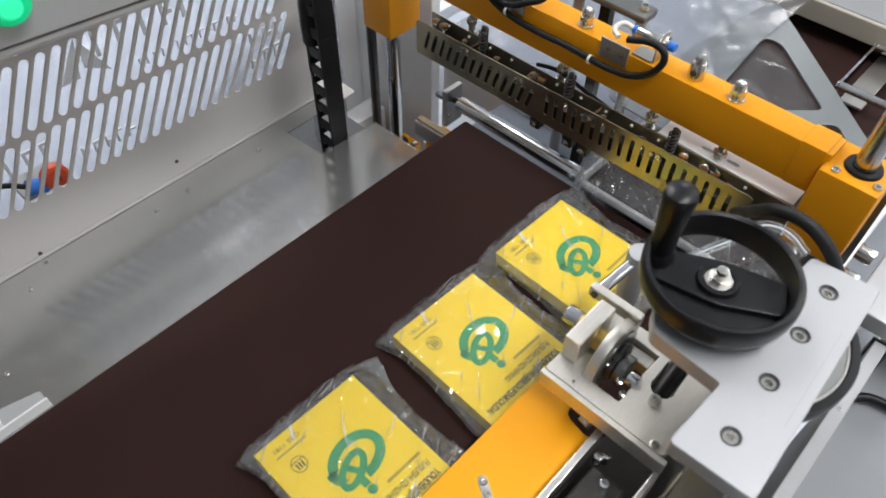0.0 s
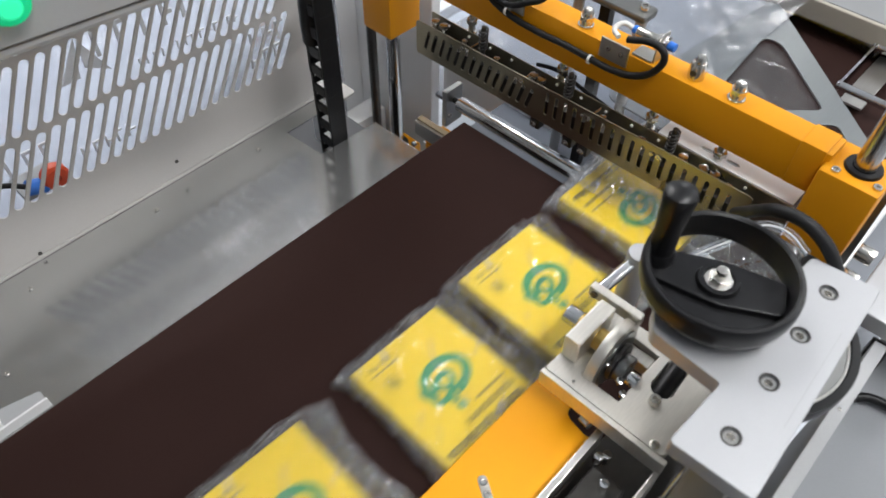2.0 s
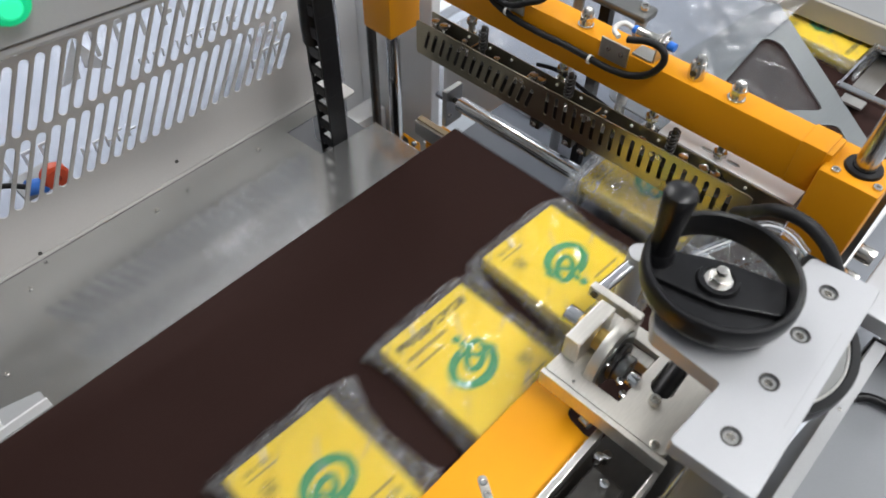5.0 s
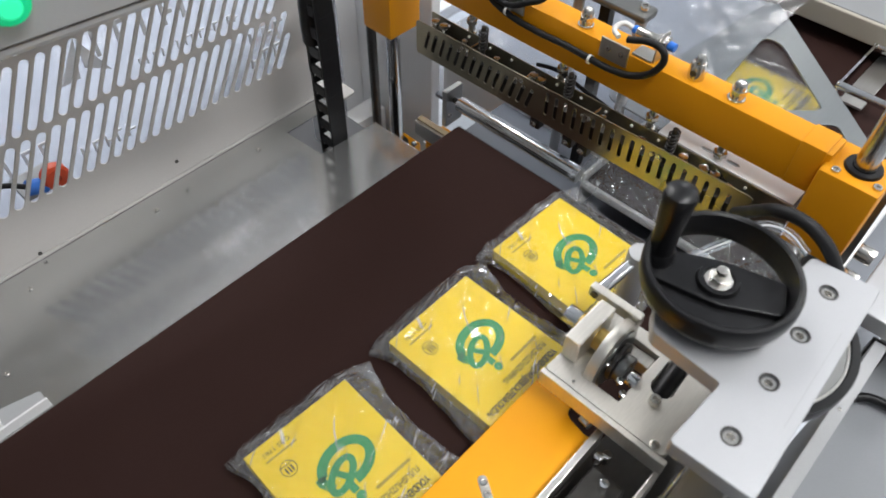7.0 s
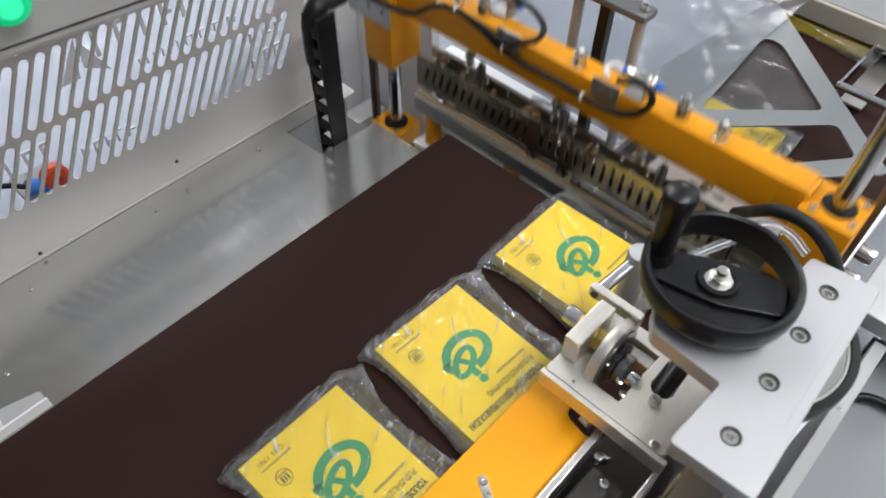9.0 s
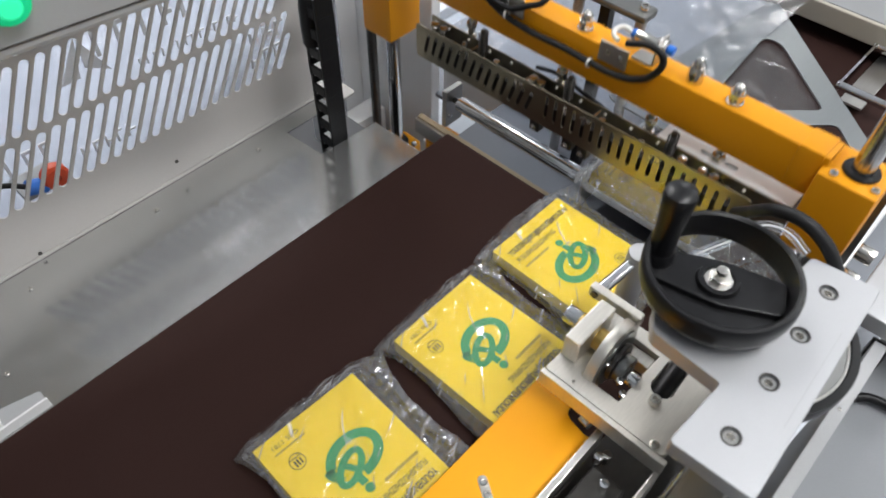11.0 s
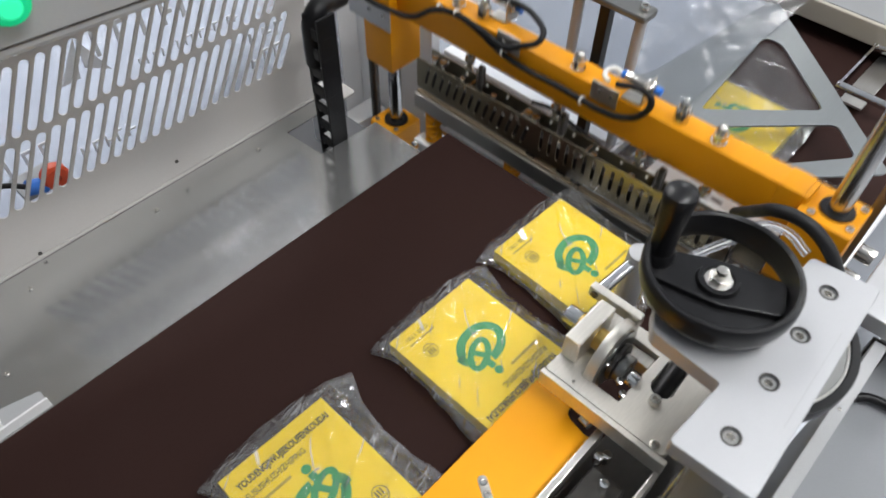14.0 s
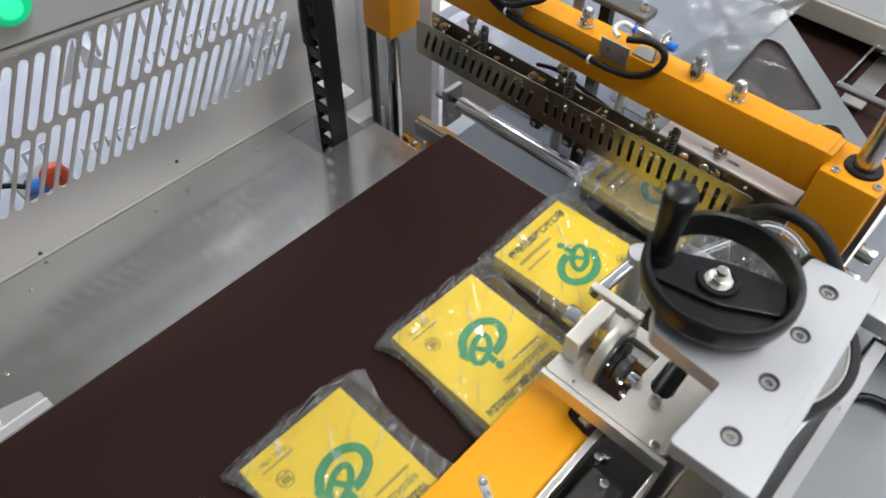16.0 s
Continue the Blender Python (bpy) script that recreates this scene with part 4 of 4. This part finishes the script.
# ---- control box on its arm ----
def control_box():
    t = thing("control_box", "light grey control box with a lit green push button", "control box", 0.17, 0.53, 0.33)
    m = move(0.102, 0.532, 0.330) @ pose(0, 0, 0, 0, 0, -7.4)
    part("case", boxed(-0.25, 0.30, 0.0, 0.12, 0.0, 0.26, 0.004, turn=m), GREY_PAINT, t)
    part("bezel", cyled(m @ Vector((0.022, -0.001, 0.042)), m @ Vector((0.022, -0.006, 0.042)), 0.0165, seg=36, bevel=0.001), GREEN_GLOW, t, "lit green ring", True)
    part("button", cyled(m @ Vector((0.022, -0.006, 0.042)), m @ Vector((0.022, -0.012, 0.042)), 0.0125, seg=36, bevel=0.002), GREEN_GLOW, t, "lit green push button", True)
    part("seam", boxed(-0.245, 0.295, -0.0008, 0.0004, 0.0085, 0.0098, turn=m), DARK, t, "dark seam above the lower edge")
    part("lens_dome", cyled(m @ Vector((0.022, -0.012, 0.042)), m @ Vector((0.022, -0.0145, 0.042)), 0.0088, 0.0070, seg=36), GREEN_LENS, t, "bright green lens", True)
    part("arm", boxed(0.02, 0.08, 0.03, 0.09, 0.26, 1.9, 0.004, turn=m), GREY_PAINT, t)


control_box()


# ---- film former and film ----
def film_former():
    t = thing("film_former", "grey steel triangular film former plate with cut-outs", "film former", 0.9, 0.2, 0.06)
    outer = rounded([(1.075, 0.312), (0.815, 0.035), (0.690, 0.150), (0.700, 0.355), (0.735, 0.375), (0.785, 0.345)], 0.012)
    h1 = rounded([(0.970, 0.276), (0.972, 0.250), (0.872, 0.142), (0.762, 0.258)], 0.012)
    h2 = rounded([(0.742, 0.232), (0.858, 0.118), (0.815, 0.075), (0.722, 0.150)], 0.012)
    part("plate", sheet(outer, [h1, h2], 0.003, move(0, 0, 0.06)), FORMER, t)
    part("stay", boxed(1.06, 1.20, 0.303, 0.313, 0.058, 0.066, 0.001), STEEL, t)


film_former()


web = thing("film_web", "milky folded plastic film web round the former plate", "film", 0.865, 0.45, 0.055)


def film_ply(name, x0, x1, low, y1, z, folds, aim, seed, mat, parent, label=""):
    """A ply of film lying in long folds; low gives its near edge for each x."""
    rnd = random.Random(seed)
    u, w = np.meshgrid(np.linspace(0, 1, 190), np.linspace(0, 1, 190), indexing="ij")
    x = x0 + (x1 - x0) * u
    y0 = low(x)
    y = y0 + (y1 - y0) * w
    lines = [(rnd.uniform(x0, x1), rnd.uniform(float(y0.min()), y1), rnd.gauss(aim, 0.35), rnd.uniform(0.05, 0.18), rnd.uniform(0.004, 0.012), rnd.uniform(-0.0016, 0.0022), rnd.uniform(-1, 1)) for _ in range(folds)]
    h = np.clip(creases(x, y, lines) + 0.0012 * ripple(x, y, rnd, 0.09), -0.004, 0.0032)
    return grid_part(name, x, y, z + h, mat, parent, label)


def former_edge(x):
    return np.maximum(0.132 - (x - 0.865) * 1.018, 0.302 + (x - 1.053) * 0.943)


ply = film_ply("lower_ply", 0.665, 1.065, former_edge, 0.64, 0.0535, 70, 0.75, 3, WEB_FILM, None)
ply.parent, ply.matrix_parent_inverse = web, web.matrix_world.inverted()
ply = film_ply("upper_ply", 0.665, 1.20, lambda x: 0.272 + 0 * x, 0.64, 0.0662, 60, -0.5, 5, WEB_FILM, None)
ply.parent, ply.matrix_parent_inverse = web, web.matrix_world.inverted()


def film_tube():
    """Slack clear film between the infeed nose and the last pack, pulled into many small folds."""
    rnd = random.Random(11)
    x0, x1, y0, y1 = 0.578, 0.80, 0.055, 0.325
    u, w = np.meshgrid(np.linspace(0, 1, 220), np.linspace(0, 1, 260), indexing="ij")
    x, y = x0 + (x1 - x0) * u, y0 + (y1 - y0) * w
    y = y + 0.004 * np.sin(x * 130) * np.clip((w - 0.85) / 0.15, 0, 1)
    lines = [(rnd.uniform(x0, x1), rnd.uniform(y0, y1), rnd.gauss(0.1, 0.35), rnd.uniform(0.015, 0.06), rnd.uniform(0.0009, 0.002), rnd.uniform(0.0006, 0.0018), rnd.uniform(-4, 4)) for _ in range(150)]
    lines += [(rnd.uniform(x0, 0.66), rnd.uniform(0.16, y1), rnd.uniform(0, 3.14), rnd.uniform(0.006, 0.018), rnd.uniform(0.0009, 0.0016), rnd.uniform(0.0007, 0.0018), rnd.uniform(-25, 25)) for _ in range(70)]
    lines += [(rnd.uniform(x0, 0.70), y1 - rnd.uniform(0.0, 0.03), rnd.gauss(0.0, 0.5), rnd.uniform(0.01, 0.03), rnd.uniform(0.001, 0.002), rnd.uniform(0.001, 0.003), rnd.uniform(-9, 9)) for _ in range(40)]
    z = 0.024 + 0.0025 * ripple(x, y, rnd, 0.05) + creases(x, y, lines)
    return grid_part("film_tube", x, y, z, TUBE_FILM, None, "clear crinkled film tube at the sealing gap")


tagged(film_tube(), category="film")

# far side of the infeed
cover = thing("infeed_cover", "white painted cover over the infeed conveyor", "cover", 1.3, 0.2, 0.05)
part("top", boxed(1.126, 2.2, -0.10, 0.40, 0.046, 0.06, 0.002), COVER_PAINT, cover)
part("front_lip", boxed(1.117, 1.1255, -0.10, 0.40, 0.027, 0.0595, 0.002), LIP_SHADED_BEIGE, cover, "beige front lip, coloured darker for shade")
part("leg", boxed(1.6, 1.66, -0.10, -0.04, -0.94, 0.046), WHITE_PAINT, cover)
part("leg", boxed(1.6, 1.66, 0.34, 0.40, -0.94, 0.046), WHITE_PAINT, cover)
gate = thing("infeed_guide", "polished steel guide frame over the infeed belt", "guide", 1.05, 0.14, 0.03)
part("cross_bar", cyled((0.99, 0.163, 0.028), (0.99, 0.02, 0.028), 0.0062, seg=20), CHROME, gate, "", True)
part("cross_bar", cyled((1.12, 0.163, 0.028), (1.12, 0.02, 0.028), 0.0062, seg=20), CHROME, gate, "", True)
part("side_bar", boxed(0.985, 1.13, 0.158, 0.1615, 0.010, 0.034, 0.0008), CHROME, gate)
part("inner_bar", boxed(0.985, 1.13, 0.118, 0.150, 0.008, 0.0115, 0.0008), STEEL, gate, "flat steel strap")
stand = thing("rear_stand", "steel rod stand with a bolted plate behind the beam", "stand", 0.74, 0.37, -0.1)
part("plate", sheet(rounded([(0.688, 0.327), (0.716, 0.327), (0.716, 0.45), (0.688, 0.45)], 0.004), [], 0.008, move(0, 0, 0.190)), GUNMETAL, stand)
for y in (0.425, 0.338):
    part("rod", cyled((0.703, y, -0.08), (0.703, y, 0.19), 0.007, seg=20), ALU, stand, "", True)
part("black_profile", boxed(0.697, 0.711, 0.378, 0.392, -0.08, 0.186, 0.001), BLACK, stand)
cap_screw(stand, 0.703, 0.338, 0.194, 0.006, 0.006)
back = thing("white_tray", "grey plastic tray with a white rim behind the sealing head", "tray", 0.95, 0.5, -0.13)
part("tray_floor", boxed(0.72, 1.5, 0.335, 0.80, -0.128, -0.12, 0.002), TRAY_GREY, back)
part("tray_rim", boxed(0.735, 0.755, 0.335, 0.68, -0.1195, -0.04, 0.004), WHITE_PAINT, back)


# ---- wrapped packs ----
PX, PY, PZ = 0.118, 0.146, 0.019


def arc_band(cx, cy, r0, r1, a0, a1, squash=1.0, n=28, z=0.0):
    bm = bmesh.new()
    rows = []
    for i in range(n + 1):
        a = radians(a0 + (a1 - a0) * i / n)
        rows.append([bm.verts.new((cx + r * math.cos(a) * squash, cy + r * math.sin(a), z)) for r in (r0, r1)])
    for p, q in zip(rows, rows[1:]):
        bm.faces.new((p[0], p[1], q[1], q[0]))
    return bm


def add(bm, other):
    me = bpy.data.meshes.new("joined")
    other.to_mesh(me)
    other.free()
    bm.from_mesh(me)
    bpy.data.meshes.remove(me)
    return bm


def oval_band(cx, cy, rx, ry, width, a0, a1, tilt, n, z):
    """A band of even width along an oval, from angle a0 to a1."""
    bm, rows = bmesh.new(), []
    ct, st = math.cos(radians(tilt)), math.sin(radians(tilt))
    for i in range(n + 1):
        a = radians(a0 + (a1 - a0) * i / n)
        row = []
        for w in (0, width):
            x, y = (rx - w) * math.cos(a), (ry - w) * math.sin(a)
            row.append(bm.verts.new((cx + x * ct - y * st, cy + x * st + y * ct, z)))
        rows.append(row)
    for p, q in zip(rows, rows[1:]):
        bm.faces.new((p[0], p[1], q[1], q[0]))
    return bm


def ribbon(p, q, width, z):
    d = (Vector(q) - Vector(p)).normalized() * width / 2
    bm = bmesh.new()
    bm.faces.new([bm.verts.new((x, y, z)) for x, y in ((p[0] - d.y, p[1] + d.x), (q[0] - d.y, q[1] + d.x), (q[0] + d.y, q[1] - d.x), (p[0] + d.y, p[1] - d.x))])
    return bm


def disc(x, y, r, z, n=16):
    bm = bmesh.new()
    bm.faces.new([bm.verts.new((x + r * math.cos(2 * math.pi * i / n), y + r * math.sin(2 * math.pi * i / n), z)) for i in range(n)])
    return bm


def bag(seed, parent):
    """A loose clear bag: a film tent over the pack, drawn into creases, with pulled-out corners and crimped welds."""
    rnd = random.Random(seed)
    hx, hy = PX / 2, PY / 2
    u, w = np.meshgrid(np.linspace(0, 1, 135), np.linspace(0, 1, 145), indexing="ij")
    j = [rnd.uniform(-1, 1) for _ in range(8)]
    right = hx + 0.024 + 0.004 * j[0] + (0.018 + 0.004 * j[1]) * np.clip((w - 0.62) / 0.38, 0, 1) ** 1.7 + (0.012 + 0.004 * j[2]) * np.clip((0.5 - w) / 0.5, 0, 1) ** 1.5
    left = -hx - 0.007 - 0.002 * j[3] - 0.010 * np.clip((w - 0.8) / 0.2, 0, 1) ** 1.5 - (0.012 + 0.003 * j[4]) * np.clip((0.6 - w) / 0.6, 0, 1)
    top = hy + 0.010 + (0.011 + 0.003 * j[5]) * np.sin(np.pi * np.clip(0.12 + 0.80 * u, 0, 1)) ** 1.2 - 0.006 * np.clip((u - 0.85) / 0.15, 0, 1)
    low = -hy - 0.014 - 0.004 * np.sin(np.pi * u)
    x, y = left + (right - left) * u, low + (top - low) * w
    out_x, out_y = np.clip(np.abs(x) - hx, 0, 1), np.clip(np.abs(y) - hy, 0, 1)
    d = np.hypot(out_x, out_y)
    rim = np.minimum(np.minimum(u, 1 - u) * 0.16, np.minimum(w, 1 - w) * 0.18)
    x = x + 0.0006 * np.sin(y * 160 + 6 * j[6]) * np.clip(out_x / 0.012, 0, 1)
    y = y + 0.0006 * np.sin(x * 150 + 6 * j[7]) * np.clip(out_y / 0.012, 0, 1)
    lines = []
    # fans of long creases from the pulled corners, then short ones anywhere
    for cx, cy in ((hx, hy), (-hx, hy), (hx, -hy), (rnd.uniform(-0.03, 0.03), -hy)):
        aim = math.atan2(-cy + rnd.uniform(-0.03, 0.03), -cx + rnd.uniform(-0.03, 0.03))
        for _ in range(rnd.randrange(3, 7)):
            a, half = aim + rnd.uniform(-0.75, 0.75), rnd.uniform(0.018, 0.055)
            lines.append((cx + math.cos(a) * half * 0.8, cy + math.sin(a) * half * 0.8, a, half, rnd.uniform(0.0009, 0.0017), rnd.uniform(0.0004, 0.0012), rnd.uniform(-1.2, 1.2)))
    for _ in range(26):
        lines.append((rnd.uniform(-hx, hx), rnd.uniform(-hy, hy), rnd.uniform(0, 3.14), rnd.uniform(0.005, 0.018), rnd.uniform(0.0008, 0.0014), rnd.uniform(0.0003, 0.0008), rnd.uniform(-6, 6)))
    for i in range(90):
        if i % 2:
            cx, cy, a = rnd.choice((-hx - 0.006, hx + 0.014)) + rnd.uniform(-0.006, 0.006), rnd.uniform(-hy, hy + 0.012), rnd.gauss(0.35, 0.6)
        else:
            cx, cy, a = rnd.uniform(-hx, hx + 0.025), hy + rnd.uniform(0.001, 0.016), rnd.gauss(0.5, 0.7)
        lines.append((cx, cy, a, rnd.uniform(0.006, 0.022), rnd.uniform(0.0008, 0.0016), rnd.uniform(0.0005, 0.0016), rnd.uniform(-8, 8)))
    k = np.clip(d / 0.021, 0, 1)
    z = PZ + 0.0016 + (0.0045 - PZ) * (0.75 * k + 0.25 * k * k)
    z = z + 0.0005 * ripple(x, y, rnd, 0.05) + np.clip(d / 0.01, 0, 1) * 0.0013 * ripple(x, y, rnd, 0.028)
    z = z + creases(x, y, lines)
    # crimps of the cut welds at both ends
    z = z + 0.0009 * np.sin(y * 900 + 4 * np.sin(y * 130 + 9 * j[0])) * np.clip(1 - rim / 0.004, 0, 1) * (out_x > 0.003)
    z = np.where(d < 0.0004, np.maximum(z, PZ + 0.0007), np.maximum(z, 0.0022))
    edge = d > 0.0015
    b = grid_part("film_bag", x, y, z, BAG_FILM, parent, "loose clear film bag", None, BAG_EDGE, edge)
    c = (slice(None, None, 2), slice(None, None, 2))
    z2 = np.maximum(0.0006, 0.3 * z - 0.001 + 0.001 * ripple(x, y, rnd, 0.02))
    grid_part("lower_sheet", x[c], y[c], z2[c], BAG_EDGE, b, "", (d > 0.001)[c])
    return b


def pack(x, y, seed, writing):
    t = thing("wrapped_pack", "yellow carton pack with green emblem, loosely wrapped in clear film", "pack", x, y, 0.0005, "packs on the belts")
    bm = boxed(-PX / 2, PX / 2, -PY / 2, PY / 2, 0.0005, PZ - 0.0016, 0.0012)
    part("paper_stack", bm, PAPER_SIDE, t, "stack of yellow paper layers", local=True)
    c = part("carton_face", boxed(-PX / 2 - 0.0004, PX / 2 + 0.0004, -PY / 2 - 0.0004, PY / 2 + 0.0004, PZ - 0.0015, PZ, 0.0004), YELLOW, t, "printed yellow carton face", local=True)
    z = PZ + 0.00025
    g = oval_band(-0.006, -0.006, 0.0300, 0.0230, 0.0095, -14, -283, 7, 40, z)
    add(g, oval_band(0.004, 0.0008, 0.0210, 0.0118, 0.0070, 0, 360, 32, 36, z + 0.00005))
    add(g, ribbon((0.0002, 0.0073), (0.0084, -0.0063), 0.0062, z + 0.0001))
    add(g, ribbon((0.0045, 0.0105), (0.004, 0.0215), 0.0075, z + 0.00015))
    add(g, disc(0.0035, 0.0268, 0.0048, z + 0.0001))
    part("emblem", g, GREEN, c, "green round emblem", local=True)
    d = bmesh.new()
    for i in range(5):
        for j in range(7):
            a = radians(-8 + 6.5 * j)
            add(d, disc(-0.006 + (0.0225 + 0.0017 * i) * math.cos(a) * 1.06, -0.006 + (0.0205 + 0.0002 * i) * math.sin(a), 0.0016 - 0.0001 * j, z, 6))
    part("dot_pattern", d, GREEN, c, "small green dots", local=True)
    # top of the face: lines of capitals or characters, bars where the writing cannot be read
    m = move(-PX / 2 + 0.009, PY / 2 - 0.0205, z)
    if writing == "latin":
        w = text_bm("YOUDENGJIWUJIEKOUFENKOUDAI", 0.0098, m, 0.0004, 0.102)
        part("printed_line", w, INK, c, "dark capitals along the edge", local=True)
        w = text_bm("FUSUSHUZHIZHIPING", 0.0088, m @ move(0, -0.0125, 0), 0.0001, 0.064)
        part("printed_line", w, INK, c, local=True)
    else:
        w = text_bm("優等級無接口封口帶", 0.0108, m @ move(0, 0.001, 0), 0.0003, 0.098)
        part("printed_line", w, INK, c, "dark characters along the edge", local=True)
        part("printed_line", flat(m.translation.x, m.translation.x + 0.055, m.translation.y - 0.012, m.translation.y - 0.0075, z), INK_PALE, c, local=True)
    part("printed_line", flat(m.translation.x, m.translation.x + 0.040, m.translation.y - 0.0225, m.translation.y - 0.0195, z), INK_PALE, c, local=True)
    w = text_bm("QBS 1781", 0.0068, move(PX / 2 - 0.043, -PY / 2 + 0.0085, z), 0.0, 0.029)
    part("printed_code", w, INK, c, "small dark code", local=True)
    part("printed_line", flat(PX / 2 - 0.046, PX / 2 - 0.012, -PY / 2 + 0.017, -PY / 2 + 0.019, z), INK_PALE, c, local=True)
    s = arc_band(PX / 2 - 0.024, -PY / 2 + 0.0355, 0.0078, 0.0086, 0, 360, 0.9, 24, z)
    for k in range(3):
        add(s, flat(PX / 2 - 0.028 + k * 0.003, PX / 2 - 0.0264 + k * 0.003, -PY / 2 + 0.0335, -PY / 2 + 0.0405, z))
    add(s, flat(PX / 2 - 0.031, PX / 2 - 0.017, -PY / 2 + 0.031, -PY / 2 + 0.0319, z))
    part("printed_badge", s, INK, c, "small dark round badge", local=True)
    b = bag(seed, t)
    return t, b


def flat(x0, x1, y0, y1, z):
    bm = bmesh.new()
    bm.faces.new([bm.verts.new(p) for p in ((x0, y0, z), (x1, y0, z), (x1, y1, z), (x0, y1, z))])
    return bm


# when the belt runs: seconds of start and stop; pack k comes to its first rest after run k
RUNS = [(0.26, 0.78), (1.80, 2.31), (3.34, 3.86), (4.90, 5.42), (6.43, 6.95), (7.97, 8.50), (9.53, 10.05), (11.14, 11.67), (12.70, 13.22), (14.42, 14.94), (15.97, 16.49)]
WAIT, SPEED = collections.defaultdict(lambda: 0.668, {4: 0.628, 5: 0.650, 10: 0.655}), 0.41
SLOTS = (0.4865, 0.3270, 0.1500, -0.062, -0.240, -0.415, -0.57)
# rests that differ from the usual ones: pack and slot
RESTS = {(0, 1): 0.316, (2, 1): 0.322, (2, 2): 0.140, (3, 1): 0.322, (7, 1): 0.320, (4, 1): 0.303, (3, 2): 0.134, (6, 1): 0.298, (0, 2): 0.138, (5, 2): 0.116, (6, 2): 0.113, (7, 2): 0.135}
# when each pack comes out from under the infeed cover
ARRIVE = {0: -0.95, 1: 0.60, 2: 2.15, 3: 3.45, 4: 4.95, 5: 6.45, 6: 8.09, 7: 9.08, 8: 11.42, 9: 13.24, 10: 14.27}
REVERSED = {1: "han", 6: "latin", 9: "han", 10: "han"}


def run_share(t, s, e):
    """How far a run has come at t, from 0 to 1: quick start, even pace, quick stop."""
    u = min(1, max(0, (t - s) / (e - s)))
    a = 0.22
    v = 1 / (1 - a)
    if u < a:
        return v * u * u / (2 * a)
    if u > 1 - a:
        return 1 - v * (1 - u) ** 2 / (2 * a)
    return v * (u - a / 2)


def pack_x(k, t):
    """Where pack k is at t: carried in at even speed, then on by a pitch with each run."""
    def rest(slot):
        return RESTS.get((k, slot), SLOTS[min(slot, 6)])
    if k >= 0 and t < RUNS[k][1]:
        x = min(1.9, max(WAIT[k], 1.154 - SPEED * (t - ARRIVE[k])))
        return x + (rest(0) - x) * run_share(t, *RUNS[k])
    x = rest(max(0, -k - 1))
    for j, (s, e) in enumerate(RUNS):
        if j > k:
            a, b = rest(j - k - 1), rest(j - k)
            x += (b - a) * run_share(t, s, e)
    return x


def pack_rows(ob, k, turn, dy, lean):
    times = {0.0, 16.0}
    for s, e in RUNS:
        times |= {round(s + (e - s) * i / 8, 3) for i in range(9)}
    if k >= 0:
        times |= {round(ARRIVE[k] + d, 3) for d in (-1.5, -0.5, 0, 0.4, 0.8, 1.1, 1.18, 1.21, 1.25, 1.29) if 0 < ARRIVE[k] + d < 16}
    rows, last = [], None
    for t in sorted(min(v, 16.0) for v in times):
        x = pack_x(k, t)
        if rows and frame(t) == frame(rows[-1][0]):
            continue
        rows.append((t, pose(x, 0.2375 + dy, 0.0005, 0, 0, lean + turn)))
    walk(ob, rows)


packs = []
for k in range(-3, 11):
    rnd = random.Random(k + 50)
    kind = REVERSED.get(k)
    p, b = pack(pack_x(k, 0), 0.2375, k * 7 + 100, "han" if kind == "han" else "latin")
    if not kind:
        # the bag keeps its way on the belt although the pack inside lies the other way round
        b.matrix_parent_inverse = pose(0, 0, 0, 0, 0, 180)
    packs.append((k, p, 0 if kind else 180, rnd.uniform(-0.002, 0.003), rnd.uniform(-2.5, 0.8)))

# ---- motion of head, jaw, chain loop, belt nose and packs ----
# closing of the head: seconds when it starts down, is shut, starts up, is open again
STROKES = [(1.09, 1.35, 1.51, 1.76), (2.65, 2.88, 3.05, 3.31), (4.18, 4.41, 4.58, 4.83), (5.77, 6.00, 6.11, 6.37), (7.26, 7.49, 7.63, 7.88), (8.84, 9.07, 9.23, 9.48), (10.42, 10.65, 10.82, 11.07), (12.00, 12.25, 12.42, 12.67), (13.57, 13.81, 13.94, 14.20), (15.25, 15.48, 15.64, 15.88)]
DOWN, JAW = 0.0655, 0.060


def stroke_rows(ob, depth, up):
    """Rows for a thing that goes down (or comes up) by depth with each closing of the head."""
    home = ob.matrix_world.copy()
    rows = [(0.0, up)]
    for a, b, c, d in STROKES:
        rows += [(a, up), (a + (b - a) * 0.35, up + (depth - up) * 0.25), (a + (b - a) * 0.7, up + (depth - up) * 0.8), (b, depth), (c, depth),
                 (c + (d - c) * 0.3, depth + (up - depth) * 0.3), (c + (d - c) * 0.65, depth + (up - depth) * 0.8), (d, up)]
    rows.append((16.0, up))
    walk(ob, [(t, move(0, 0, h) @ home) for t, h in rows])


def motions():
    stroke_rows(carriage, -DOWN, 0.0)
    stroke_rows(jaw, 0.0, -JAW)
    stroke_rows(loop, 0.0, DOWN * 0.55)
    home = belt.matrix_world.copy()
    rows = [(0.0, 0.0)]
    for s, e in RUNS[:-1]:
        rows += [(s, 0.0 if s < 1 else -0.036), (s + 0.2, -0.003), (e - 0.12, 0.0), (e + 0.12, -0.022), (e + 0.4, -0.036)]
    rows.append((16.0, -0.036))
    walk(belt, [(t, move(x, 0, 0) @ home) for t, x in rows])
    for k, p, turn, dy, lean in packs:
        pack_rows(p, k, turn, dy, lean)


motions()
